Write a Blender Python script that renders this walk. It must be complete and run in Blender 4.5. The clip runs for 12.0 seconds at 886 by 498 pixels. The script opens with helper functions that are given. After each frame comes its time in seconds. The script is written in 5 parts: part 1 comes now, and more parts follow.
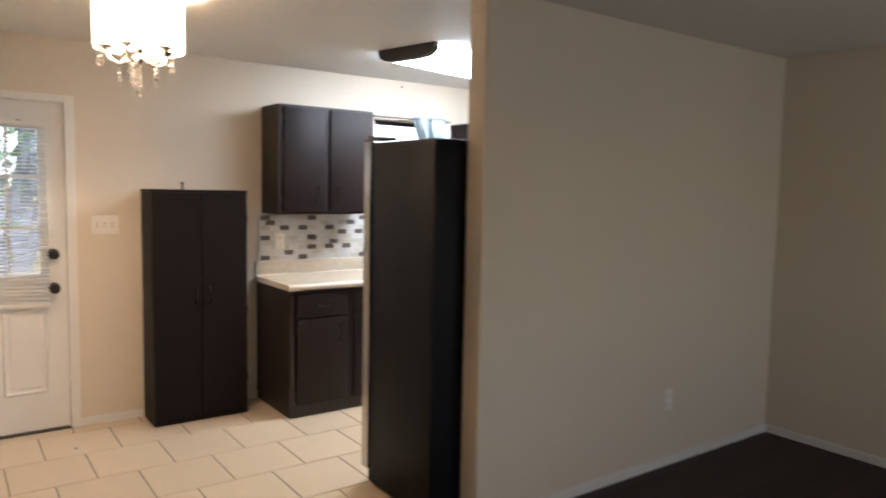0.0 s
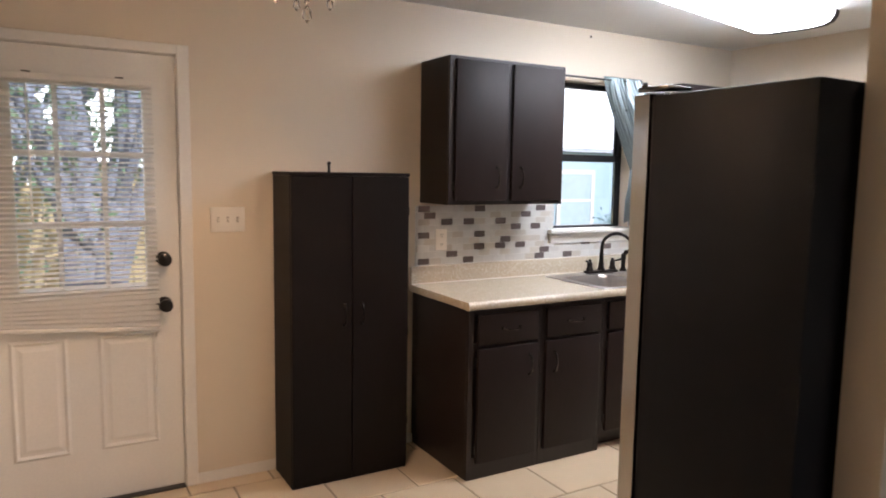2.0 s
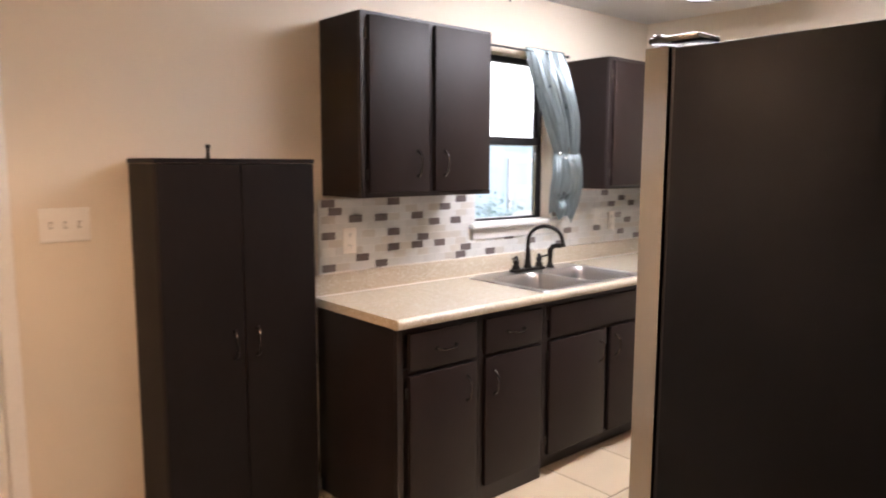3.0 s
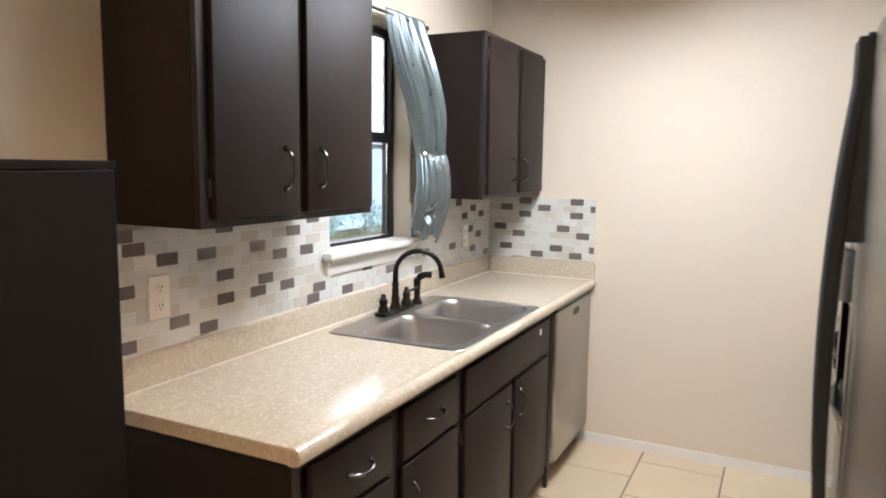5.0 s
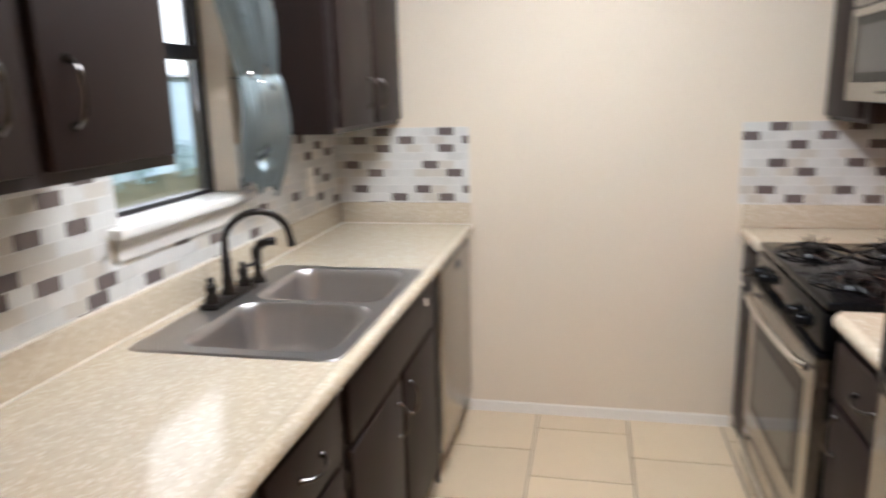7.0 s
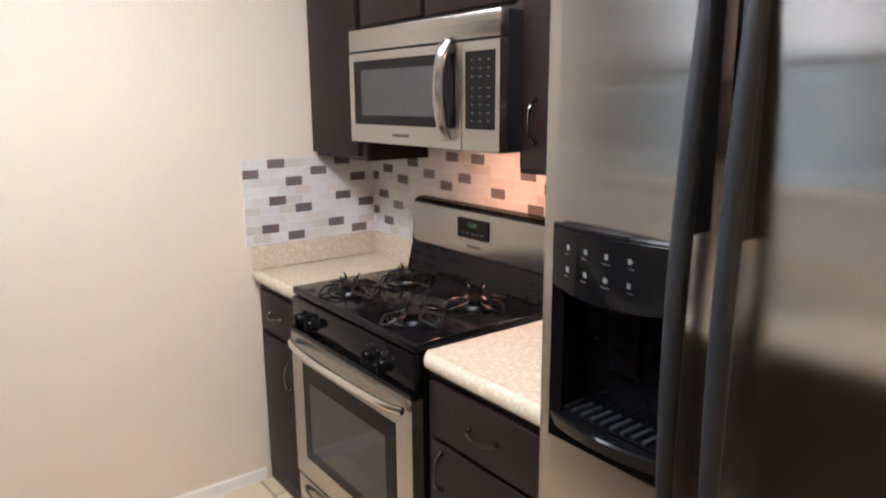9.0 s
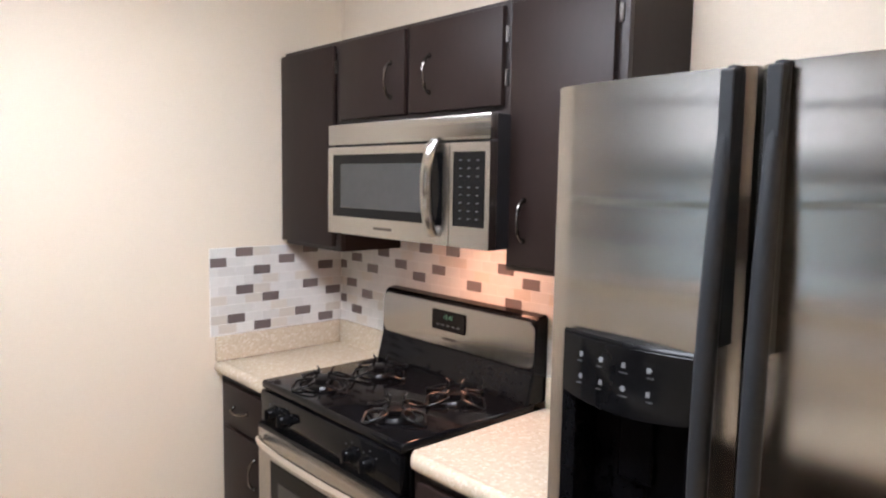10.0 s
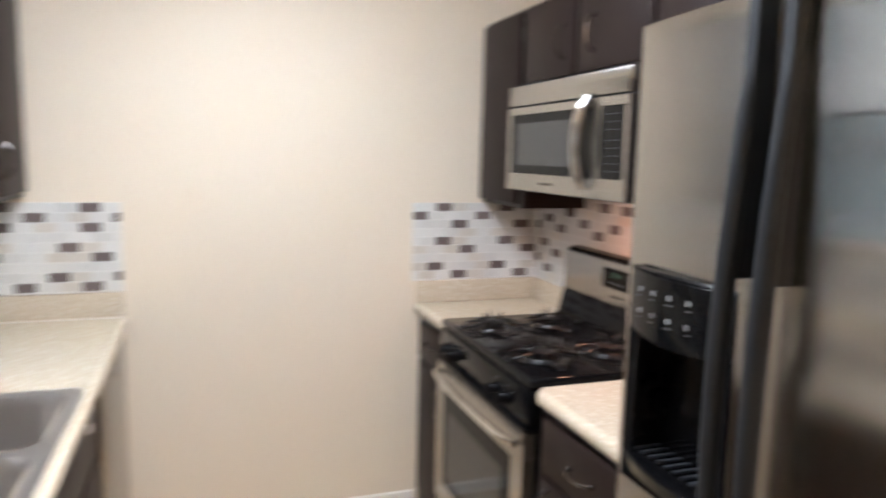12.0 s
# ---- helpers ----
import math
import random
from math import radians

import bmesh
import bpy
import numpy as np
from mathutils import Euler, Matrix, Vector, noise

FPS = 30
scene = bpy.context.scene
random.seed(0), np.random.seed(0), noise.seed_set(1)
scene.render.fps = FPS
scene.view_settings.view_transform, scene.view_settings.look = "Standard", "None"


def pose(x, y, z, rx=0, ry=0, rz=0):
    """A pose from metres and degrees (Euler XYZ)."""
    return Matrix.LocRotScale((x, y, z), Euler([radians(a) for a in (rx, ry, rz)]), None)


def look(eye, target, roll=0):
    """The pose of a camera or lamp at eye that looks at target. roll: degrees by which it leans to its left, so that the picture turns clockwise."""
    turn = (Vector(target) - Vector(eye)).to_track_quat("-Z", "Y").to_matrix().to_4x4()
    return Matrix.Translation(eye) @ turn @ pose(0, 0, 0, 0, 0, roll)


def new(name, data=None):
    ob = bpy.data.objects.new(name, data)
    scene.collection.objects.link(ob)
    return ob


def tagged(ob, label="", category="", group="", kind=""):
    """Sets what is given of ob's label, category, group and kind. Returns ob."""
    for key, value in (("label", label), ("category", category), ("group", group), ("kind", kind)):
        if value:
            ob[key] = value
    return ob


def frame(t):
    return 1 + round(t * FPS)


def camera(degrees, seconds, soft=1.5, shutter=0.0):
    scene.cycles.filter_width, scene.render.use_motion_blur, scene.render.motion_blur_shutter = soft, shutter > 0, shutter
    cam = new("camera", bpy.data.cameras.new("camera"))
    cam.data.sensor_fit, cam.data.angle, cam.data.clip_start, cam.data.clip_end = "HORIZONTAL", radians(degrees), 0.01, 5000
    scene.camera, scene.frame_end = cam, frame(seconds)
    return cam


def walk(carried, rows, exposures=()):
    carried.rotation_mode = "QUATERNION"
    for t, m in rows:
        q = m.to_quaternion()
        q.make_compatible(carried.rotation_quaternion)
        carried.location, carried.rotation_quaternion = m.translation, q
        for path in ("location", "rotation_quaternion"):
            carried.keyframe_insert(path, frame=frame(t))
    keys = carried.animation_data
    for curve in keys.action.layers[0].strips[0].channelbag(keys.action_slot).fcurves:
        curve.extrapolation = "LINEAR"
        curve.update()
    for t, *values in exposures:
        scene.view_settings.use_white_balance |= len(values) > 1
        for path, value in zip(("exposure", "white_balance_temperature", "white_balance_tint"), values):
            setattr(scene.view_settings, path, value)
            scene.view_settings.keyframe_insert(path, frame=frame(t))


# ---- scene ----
cam = camera(65, 12.0, soft=1.9, shutter=0.5)

PATH = [
    (0, (-1.837, -4.897, 1.561), (-0.671, -3.281, 1.392), 1.13),
    (0.3, (-1.872, -4.640, 1.541), (-0.791, -2.965, 1.377), 1.67),
    (0.5, (-1.895, -4.468, 1.527), (-0.895, -2.746, 1.344), 1.59),
    (1, (-1.744, -4.185, 1.541), (-0.869, -2.396, 1.349), 1.69),
    (1.5, (-1.760, -3.751, 1.557), (-0.858, -1.979, 1.344), 1.11),
    (2, (-1.753, -3.427, 1.536), (-0.764, -1.702, 1.318), 0.91),
    (2.5, (-1.609, -3.051, 1.504), (-0.524, -1.386, 1.277), 0.55),
    (3, (-1.586, -2.722, 1.515), (-0.284, -1.223, 1.271), 0.20),
    (3.5, (-1.569, -2.424, 1.531), (-0.080, -1.111, 1.286), -0.07),
    (3.7, (-1.518, -2.308, 1.528), (0.017, -1.049, 1.281), 0.15),
    (5.3, (-1.066, -1.426, 1.532), (0.733, -0.591, 1.275), 0.67),
    (5.5, (-0.998, -1.381, 1.516), (0.800, -0.549, 1.241), 0.70),
    (6, (-0.757, -1.364, 1.521), (0.999, -0.469, 1.180), 0.98),
    (6.5, (-0.591, -1.293, 1.512), (1.181, -0.445, 1.134), 0.16),
    (7, (-0.504, -1.157, 1.500), (1.404, -0.748, 1.062), -1.53),
    (7.5, (-0.433, -1.045, 1.521), (1.484, -1.273, 0.999), -2.39),
    (7.7, (-0.391, -1.015, 1.519), (1.485, -1.449, 0.977), -2.54),
    (9.3, (0.008, -0.733, 1.597), (1.536, -1.970, 1.229), -0.12),
    (9.5, (0.027, -0.708, 1.609), (1.543, -1.972, 1.288), 0.12),
    (10, (0.051, -0.673, 1.626), (1.527, -2.008, 1.427), 0.95),
    (10.5, (-0.004, -0.678, 1.615), (1.407, -2.089, 1.468), 1.19),
    (11, (-0.056, -0.702, 1.606), (1.252, -2.204, 1.421), 0.66),
    (11.5, (-0.114, -0.813, 1.568), (1.384, -2.120, 1.347), 0.58),
    (12, (-0.277, -0.920, 1.552), (1.596, -1.569, 1.287), 1.38),
]
walk(cam, [(t, look(eye, target, roll)) for t, eye, target, roll in PATH], [(0, 0.27, 5750, 11), (1.2, -0.08, 5850, 13), (2.2, -0.14, 6150, 18), (3.2, 0.24, 6400, 22), (5.5, 0.13, 6150, 12), (6.2, 0.13, 6150, 13), (7.0, -0.08, 6200, 14), (7.6, -0.17, 6400, 18), (9.3, 0.19, 6150, 17), (10.2, 0.27, 6150, 18), (11.4, 0.38, 6200, 19), (12, 0.13, 6050, 14)])

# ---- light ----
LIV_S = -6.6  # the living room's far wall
world = bpy.data.worlds.new("sky")
scene.world = world
world.use_nodes = True
wn = world.node_tree.nodes
sky = wn.new("ShaderNodeTexSky")
sky.sky_type, sky.sun_disc = "NISHITA", False
sky.sun_elevation, sky.sun_rotation = radians(30), radians(162)
wn["Background"].inputs["Strength"].default_value = 0.15
world.node_tree.links.new(sky.outputs[0], wn["Background"].inputs["Color"])


def lamp(name, kind, energy, color, m, size=0.1, size_y=0.0):
    data = bpy.data.lights.new(name, kind)
    data.energy, data.color = energy, color
    if kind == "AREA":
        data.size = size
        if size_y:
            data.shape, data.size_y = "RECTANGLE", size_y
    else:
        data.shadow_soft_size = size
    ob = new(name, data)
    ob.matrix_world = m
    return ob


sun = lamp("sun", "SUN", 4.5, (0.95, 0.97, 1.0), look((4, -8, 7), (0, 4, 0)))
sun.data.angle = radians(0.6)
lamp("chandelier_light", "POINT", 80, (1, 0.68, 0.43), pose(-1.08, -1.45, 2.27), 0.06)
lamp("cooktop_light", "AREA", 3.8, (1, 0.46, 0.27), look((1.63, -2.11, 1.428), (1.60, -2.21, 1.0)), 0.20, 0.08)
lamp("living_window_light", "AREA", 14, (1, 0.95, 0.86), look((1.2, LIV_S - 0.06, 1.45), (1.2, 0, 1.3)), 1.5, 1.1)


# ---- materials ----
def material(name, color, rough=0.5, metal=0.0, vary=0.08, scale=6.0, grain=60.0, bump=0.0, dirt=0.0, stretch=(1, 1, 1), **more):
    """A painted or plain surface: colour varied at two scales, uneven gloss, fine relief."""
    m = bpy.data.materials.new(name)
    m.use_nodes = True
    n, l = m.node_tree.nodes, m.node_tree.links
    b = n["Principled BSDF"]
    b.inputs["Metallic"].default_value = metal
    tc, mp = n.new("ShaderNodeTexCoord"), n.new("ShaderNodeMapping")
    mp.inputs["Scale"].default_value = stretch
    l.new(tc.outputs["Object"], mp.inputs["Vector"])
    big, small = n.new("ShaderNodeTexNoise"), n.new("ShaderNodeTexNoise")
    big.inputs["Scale"].default_value, small.inputs["Scale"].default_value = scale, grain
    big.inputs["Detail"].default_value, small.inputs["Detail"].default_value = 4, 3
    l.new(mp.outputs[0], big.inputs["Vector"])
    l.new(mp.outputs[0], small.inputs["Vector"])
    mix = n.new("ShaderNodeMath")
    mix.operation = "MULTIPLY_ADD"
    mix.inputs[1].default_value = 0.5
    l.new(small.outputs["Fac"], mix.inputs[0])
    half = n.new("ShaderNodeMath")
    half.operation = "MULTIPLY"
    half.inputs[1].default_value = 0.5
    l.new(big.outputs["Fac"], half.inputs[0])
    l.new(half.outputs[0], mix.inputs[2])
    ramp = n.new("ShaderNodeValToRGB")
    lo = [c * (1 - vary - dirt) for c in color]
    hi = [min(1, c * (1 + vary)) for c in color]
    ramp.color_ramp.elements[0].position, ramp.color_ramp.elements[1].position = 0.3, 0.7
    ramp.color_ramp.elements[0].color, ramp.color_ramp.elements[1].color = (*lo, 1), (*hi, 1)
    l.new(mix.outputs[0], ramp.inputs[0])
    l.new(ramp.outputs[0], b.inputs["Base Color"])
    gl = n.new("ShaderNodeMapRange")
    gl.inputs["To Min"].default_value, gl.inputs["To Max"].default_value = max(0.02, rough - 0.07), min(1, rough + 0.07)
    l.new(big.outputs["Fac"], gl.inputs["Value"])
    l.new(gl.outputs[0], b.inputs["Roughness"])
    if bump:
        bp = n.new("ShaderNodeBump")
        bp.inputs["Strength"].default_value, bp.inputs["Distance"].default_value = bump, 0.002
        l.new(small.outputs["Fac"], bp.inputs["Height"])
        l.new(bp.outputs[0], b.inputs["Normal"])
    for key, value in more.items():
        b.inputs[key.replace("_", " ")].default_value = value
    return m


def brushed(name, color, rough, axis):
    """Brushed stainless steel: streaks along one axis that vary the gloss and the relief."""
    m = bpy.data.materials.new(name)
    m.use_nodes = True
    n, l = m.node_tree.nodes, m.node_tree.links
    b = n["Principled BSDF"]
    b.inputs["Metallic"].default_value = 1.0
    b.inputs["Base Color"].default_value = (*color, 1)
    tc, mp, tx, wave = n.new("ShaderNodeTexCoord"), n.new("ShaderNodeMapping"), n.new("ShaderNodeTexNoise"), n.new("ShaderNodeTexNoise")
    mp.inputs["Scale"].default_value = [3 if k == axis else 700 for k in range(3)]
    l.new(tc.outputs["Object"], mp.inputs["Vector"])
    l.new(mp.outputs[0], tx.inputs["Vector"])
    sway = n.new("ShaderNodeMapping")
    sway.inputs["Scale"].default_value = (0.35, 0.35, 2.6)
    l.new(tc.outputs["Object"], sway.inputs["Vector"])
    l.new(sway.outputs[0], wave.inputs["Vector"])
    tx.inputs["Scale"].default_value, wave.inputs["Scale"].default_value, wave.inputs["Detail"].default_value = 1.0, 2.2, 1.0
    gl = n.new("ShaderNodeMapRange")
    gl.inputs["To Min"].default_value, gl.inputs["To Max"].default_value = rough - 0.008, rough + 0.008
    l.new(tx.outputs["Fac"], gl.inputs["Value"])
    l.new(gl.outputs[0], b.inputs["Roughness"])
    bp2 = n.new("ShaderNodeBump")
    bp2.inputs["Strength"].default_value, bp2.inputs["Distance"].default_value = 0.2, 0.012
    l.new(wave.outputs["Fac"], bp2.inputs["Height"])
    l.new(bp2.outputs[0], b.inputs["Normal"])
    tan = n.new("ShaderNodeTangent")
    tan.direction_type, tan.axis = "RADIAL", "Z"
    l.new(tan.outputs[0], b.inputs["Tangent"])
    b.inputs["Anisotropic"].default_value = 1.0
    return m


def speckled(name):
    """Cream laminate worktop with fine darker and lighter chips."""
    m = bpy.data.materials.new(name)
    m.use_nodes = True
    n, l = m.node_tree.nodes, m.node_tree.links
    b = n["Principled BSDF"]
    tc = n.new("ShaderNodeTexCoord")
    vor, noi = n.new("ShaderNodeTexVoronoi"), n.new("ShaderNodeTexNoise")
    vor.inputs["Scale"].default_value, noi.inputs["Scale"].default_value = 120, 26
    noi.inputs["Detail"].default_value = 5
    l.new(tc.outputs["Object"], vor.inputs["Vector"])
    l.new(tc.outputs["Object"], noi.inputs["Vector"])
    sep = n.new("ShaderNodeSeparateColor")
    l.new(vor.outputs["Color"], sep.inputs[0])
    ramp, mix = n.new("ShaderNodeValToRGB"), n.new("ShaderNodeMix")
    ramp.color_ramp.interpolation = "CONSTANT"
    e = ramp.color_ramp.elements
    e[0].color, e[1].color, e[1].position = (0.49, 0.405, 0.295, 1), (0.55, 0.47, 0.355, 1), 0.22
    hi = e.new(0.8)
    hi.color = (0.67, 0.61, 0.50, 1)
    l.new(sep.outputs[0], ramp.inputs[0])
    mix.data_type = "RGBA"
    mix.inputs["B"].default_value = (0.55, 0.47, 0.355, 1)
    l.new(ramp.outputs[0], mix.inputs["A"])
    l.new(noi.outputs["Fac"], mix.inputs["Factor"])
    l.new(mix.outputs["Result"], b.inputs["Base Color"])
    b.inputs["Roughness"].default_value = 0.12
    b.inputs["Specular IOR Level"].default_value = 0.85
    return m


def pieces(name, color, spread, rough, bump=0.0, scale=9.0, coat=0.0):
    """For single tiles or planks: each piece has its own shade, with clouding inside it."""
    m = bpy.data.materials.new(name)
    m.use_nodes = True
    n, l = m.node_tree.nodes, m.node_tree.links
    b = n["Principled BSDF"]
    info, tc, noi = n.new("ShaderNodeObjectInfo"), n.new("ShaderNodeTexCoord"), n.new("ShaderNodeTexNoise")
    geo = n.new("ShaderNodeNewGeometry")
    noi.inputs["Scale"].default_value, noi.inputs["Detail"].default_value = scale, 6
    l.new(geo.outputs["Position"], noi.inputs["Vector"])
    add = n.new("ShaderNodeMath")
    add.operation = "MULTIPLY_ADD"
    add.inputs[1].default_value = 0.6
    l.new(info.outputs["Random"], add.inputs[0])
    half = n.new("ShaderNodeMath")
    half.operation = "MULTIPLY"
    half.inputs[1].default_value = 0.5
    l.new(noi.outputs["Fac"], half.inputs[0])
    l.new(half.outputs[0], add.inputs[2])
    ramp = n.new("ShaderNodeValToRGB")
    ramp.color_ramp.elements[0].color = (*[c * (1 - spread) for c in color], 1)
    ramp.color_ramp.elements[1].color = (*[min(1, c * (1 + spread)) for c in color], 1)
    l.new(add.outputs[0], ramp.inputs[0])
    l.new(ramp.outputs[0], b.inputs["Base Color"])
    b.inputs["Roughness"].default_value = rough
    b.inputs["Coat Weight"].default_value = coat
    if bump:
        bp = n.new("ShaderNodeBump")
        bp.inputs["Strength"].default_value, bp.inputs["Distance"].default_value = bump, 0.003
        l.new(noi.outputs["Fac"], bp.inputs["Height"])
        l.new(bp.outputs[0], b.inputs["Normal"])
    return m


def glass(name, color=(1, 1, 1), rough=0.0):
    m = bpy.data.materials.new(name)
    m.use_nodes = True
    b = m.node_tree.nodes["Principled BSDF"]
    b.inputs["Transmission Weight"].default_value, b.inputs["Roughness"].default_value = 1.0, rough
    b.inputs["Base Color"].default_value, b.inputs["IOR"].default_value = (*color, 1), 1.45
    return m


def glowing(name, color, strength):
    m = bpy.data.materials.new(name)
    m.use_nodes = True
    b = m.node_tree.nodes["Principled BSDF"]
    b.inputs["Emission Color"].default_value, b.inputs["Emission Strength"].default_value = (*color, 1), strength
    b.inputs["Base Color"].default_value = (0.8, 0.8, 0.8, 1)
    return m


def cloth(name, color, through_color):
    m = bpy.data.materials.new(name)
    m.use_nodes = True
    n, l = m.node_tree.nodes, m.node_tree.links
    mix, tr = n.new("ShaderNodeMixShader"), n.new("ShaderNodeBsdfTranslucent")
    n["Principled BSDF"].inputs["Base Color"].default_value = (*color, 1)
    n["Principled BSDF"].inputs["Roughness"].default_value = 0.8
    tr.inputs["Color"].default_value = (*through_color, 1)
    mix.inputs[0].default_value = 0.38
    l.new(n["Principled BSDF"].outputs[0], mix.inputs[1])
    l.new(tr.outputs[0], mix.inputs[2])
    l.new(mix.outputs[0], n["Material Output"].inputs["Surface"])
    return m


WALL = material("wall_paint", (0.71, 0.618, 0.495), 0.62, vary=0.03, scale=1.2, grain=160, bump=0.12)
CEIL = material("ceiling_paint", (0.72, 0.71, 0.68), 0.85, vary=0.04, scale=2, grain=240, bump=0.5)
WHITE = material("white_gloss_paint", (0.80, 0.77, 0.72), 0.32, vary=0.03, scale=3, grain=80, bump=0.05, dirt=0.03)
DOORW = material("door_paint", (0.80, 0.775, 0.73), 0.36, vary=0.03, scale=2, grain=90, bump=0.04, dirt=0.03)
BROWN = material("espresso_paint", (0.0160, 0.0088, 0.0073), 0.50, vary=0.14, scale=5, grain=70, bump=0.10, stretch=(1, 1, 0.25), Specular_IOR_Level=0.24)
BROWND = material("espresso_frame", (0.018, 0.011, 0.010), 0.45, vary=0.15, scale=5, grain=70, bump=0.08)
BLACKP = material("pantry_finish", (0.0085, 0.0056, 0.0047), 0.5, vary=0.15, scale=4, grain=90, bump=0.06, stretch=(1, 1, 0.2), Specular_IOR_Level=0.13)
BRONZE = material("oil_rubbed_bronze", (0.022, 0.018, 0.016), 0.32, metal=0.7, vary=0.25, scale=30, grain=120)
HINGE = material("hinge_metal", (0.10, 0.092, 0.085), 0.4, metal=1.0, vary=0.15, scale=40, grain=120)
PEWTER = material("pewter_pull", (0.12, 0.11, 0.104), 0.20, metal=1.0, vary=0.15, scale=40, grain=120)
CHROME = material("bright_metal", (0.72, 0.70, 0.67), 0.12, metal=1.0, vary=0.05)
STEEL_H = brushed("brushed_steel", (0.46, 0.443, 0.42), 0.21, 0)
STEEL_S = material("sink_steel", (0.41, 0.385, 0.365), 0.34, metal=0.9, vary=0.06, scale=8, grain=160, bump=0.04, stretch=(1, 6, 1))
BLACK = material("black_enamel", (0.0045, 0.0045, 0.005), 0.07, vary=0.2, scale=8, grain=60, Specular_IOR_Level=0.13)
BLACKM = material("black_plastic", (0.016, 0.016, 0.018), 0.42, vary=0.15, scale=8, grain=200, bump=0.08)
IRON = material("cast_iron", (0.0045, 0.0042, 0.0042), 0.30, vary=0.2, scale=20, grain=200, bump=0.2, Specular_IOR_Level=0.35)
FRSIDE = material("fridge_side_vinyl", (0.0060, 0.0060, 0.0075), 0.5, vary=0.1, scale=6, grain=420, bump=0.25, Specular_IOR_Level=0.12)
FRBACK = material("handle_graphite", (0.017, 0.019, 0.022), 0.55, vary=0.08, scale=8, grain=200, bump=0.05, Specular_IOR_Level=0.22)
DGLASS = material("dark_glass", (0.032, 0.034, 0.035), 0.09, vary=0.08, scale=5, grain=40)
LAMIN = speckled("cream_laminate")
CURT = material("satin_curtain", (0.185, 0.222, 0.23), 0.30, metal=0.68, vary=0.08, scale=12, grain=300, bump=0.05, Specular_IOR_Level=0.7)
ALU = material("dark_aluminium", (0.020, 0.020, 0.022), 0.38, metal=0.3, vary=0.1)
BACKDROP = glowing("overcast_sky", (0.88, 0.96, 1.0), 1.5)
GLASS = glass("window_glass")
CRYSTAL = glass("crystal", (1, 0.97, 0.92))
SHADE = cloth("drum_shade_fabric", (0.9, 0.86, 0.8), (0.95, 0.9, 0.82))
TUBE = glowing("fluorescent_diffuser", (0.92, 0.97, 1.0), 25.5)
BULB = glowing("bulb", (1, 0.72, 0.42), 30.0)
LED = glowing("clock_digits", (0.25, 0.9, 0.45), 0.10)
LED.node_tree.nodes["Principled BSDF"].inputs["Base Color"].default_value = (0.02, 0.03, 0.02, 1)
SLAT = cloth("blind_vinyl", (0.82, 0.80, 0.77), (0.85, 0.82, 0.78))
GROUT = material("tile_grout", (0.27, 0.22, 0.165), 0.9, vary=0.15, scale=5, grain=200, bump=0.3)
SGROUT = material("backsplash_grout", (0.78, 0.77, 0.74), 0.85, vary=0.06, scale=10, grain=300)
FTILE = pieces("floor_tile", (0.61, 0.49, 0.335), 0.10, 0.30, bump=0.10, scale=7)
T_DARK = pieces("taupe_glass_tile", (0.15, 0.122, 0.115), 0.18, 0.18, scale=40, coat=0.5)
T_GREY = pieces("greige_stone_tile", (0.53, 0.49, 0.43), 0.12, 0.30, scale=50)
T_WHITE = pieces("white_glass_tile", (0.64, 0.63, 0.60), 0.10, 0.16, scale=40, coat=0.5)
PLANK = pieces("dark_floor_plank", (0.019, 0.009, 0.007), 0.35, 0.62, bump=0.1, scale=12)
PLASTIC = material("ivory_plastic", (0.84, 0.79, 0.72), 0.35, vary=0.02)
# pale colour standing in for the bright highlight along the worktop lip's joints
JOINTHI = material("joint_highlight", (0.66, 0.60, 0.50), 0.4, vary=0.06, scale=20, grain=120)
TOGR = material("toggle_recess", (0.50, 0.45, 0.39), 0.5)
SLOT = material("dark_slot", (0.03, 0.028, 0.025), 0.6)
MARK = material("pale_print", (0.065, 0.068, 0.072), 0.5, vary=0.02)
PRINT = material("white_print", (0.20, 0.205, 0.21), 0.5, vary=0.02)
GRASS = material("backyard_ground", (0.16, 0.15, 0.07), 0.95, vary=0.4, scale=1.5, grain=40, bump=0.8)
FENCE = pieces("fence_board", (0.60, 0.48, 0.25), 0.25, 0.8, bump=0.3, scale=14)
SIDING = pieces("pale_blue_siding", (0.46, 0.62, 0.70), 0.05, 0.6, scale=3)
BARK = material("bark", (0.29, 0.31, 0.36), 0.95, vary=0.45, scale=5, grain=40, bump=0.9, stretch=(1, 1, 0.3))
LEAF = pieces("leaf", (0.20, 0.30, 0.17), 0.5, 0.6, scale=3)
SHRUBL = pieces("pale_leaf", (0.42, 0.60, 0.60), 0.2, 0.6, scale=3)
PALEG = material("pale_glass", (0.50, 0.62, 0.64), 0.15, vary=0.1)
ROOFM = material("roof_shingle", (0.50, 0.52, 0.53), 0.9, vary=0.15, scale=12, grain=80)


# ---- building helpers ----
def root_of(ob):
    while ob.parent:
        ob = ob.parent
    return ob


def thing(name, label, category, at, group="", kind=""):
    ob = new(name)
    ob.location = at
    ob.empty_display_size = 0.1
    return tagged(ob, label, category, group, kind)


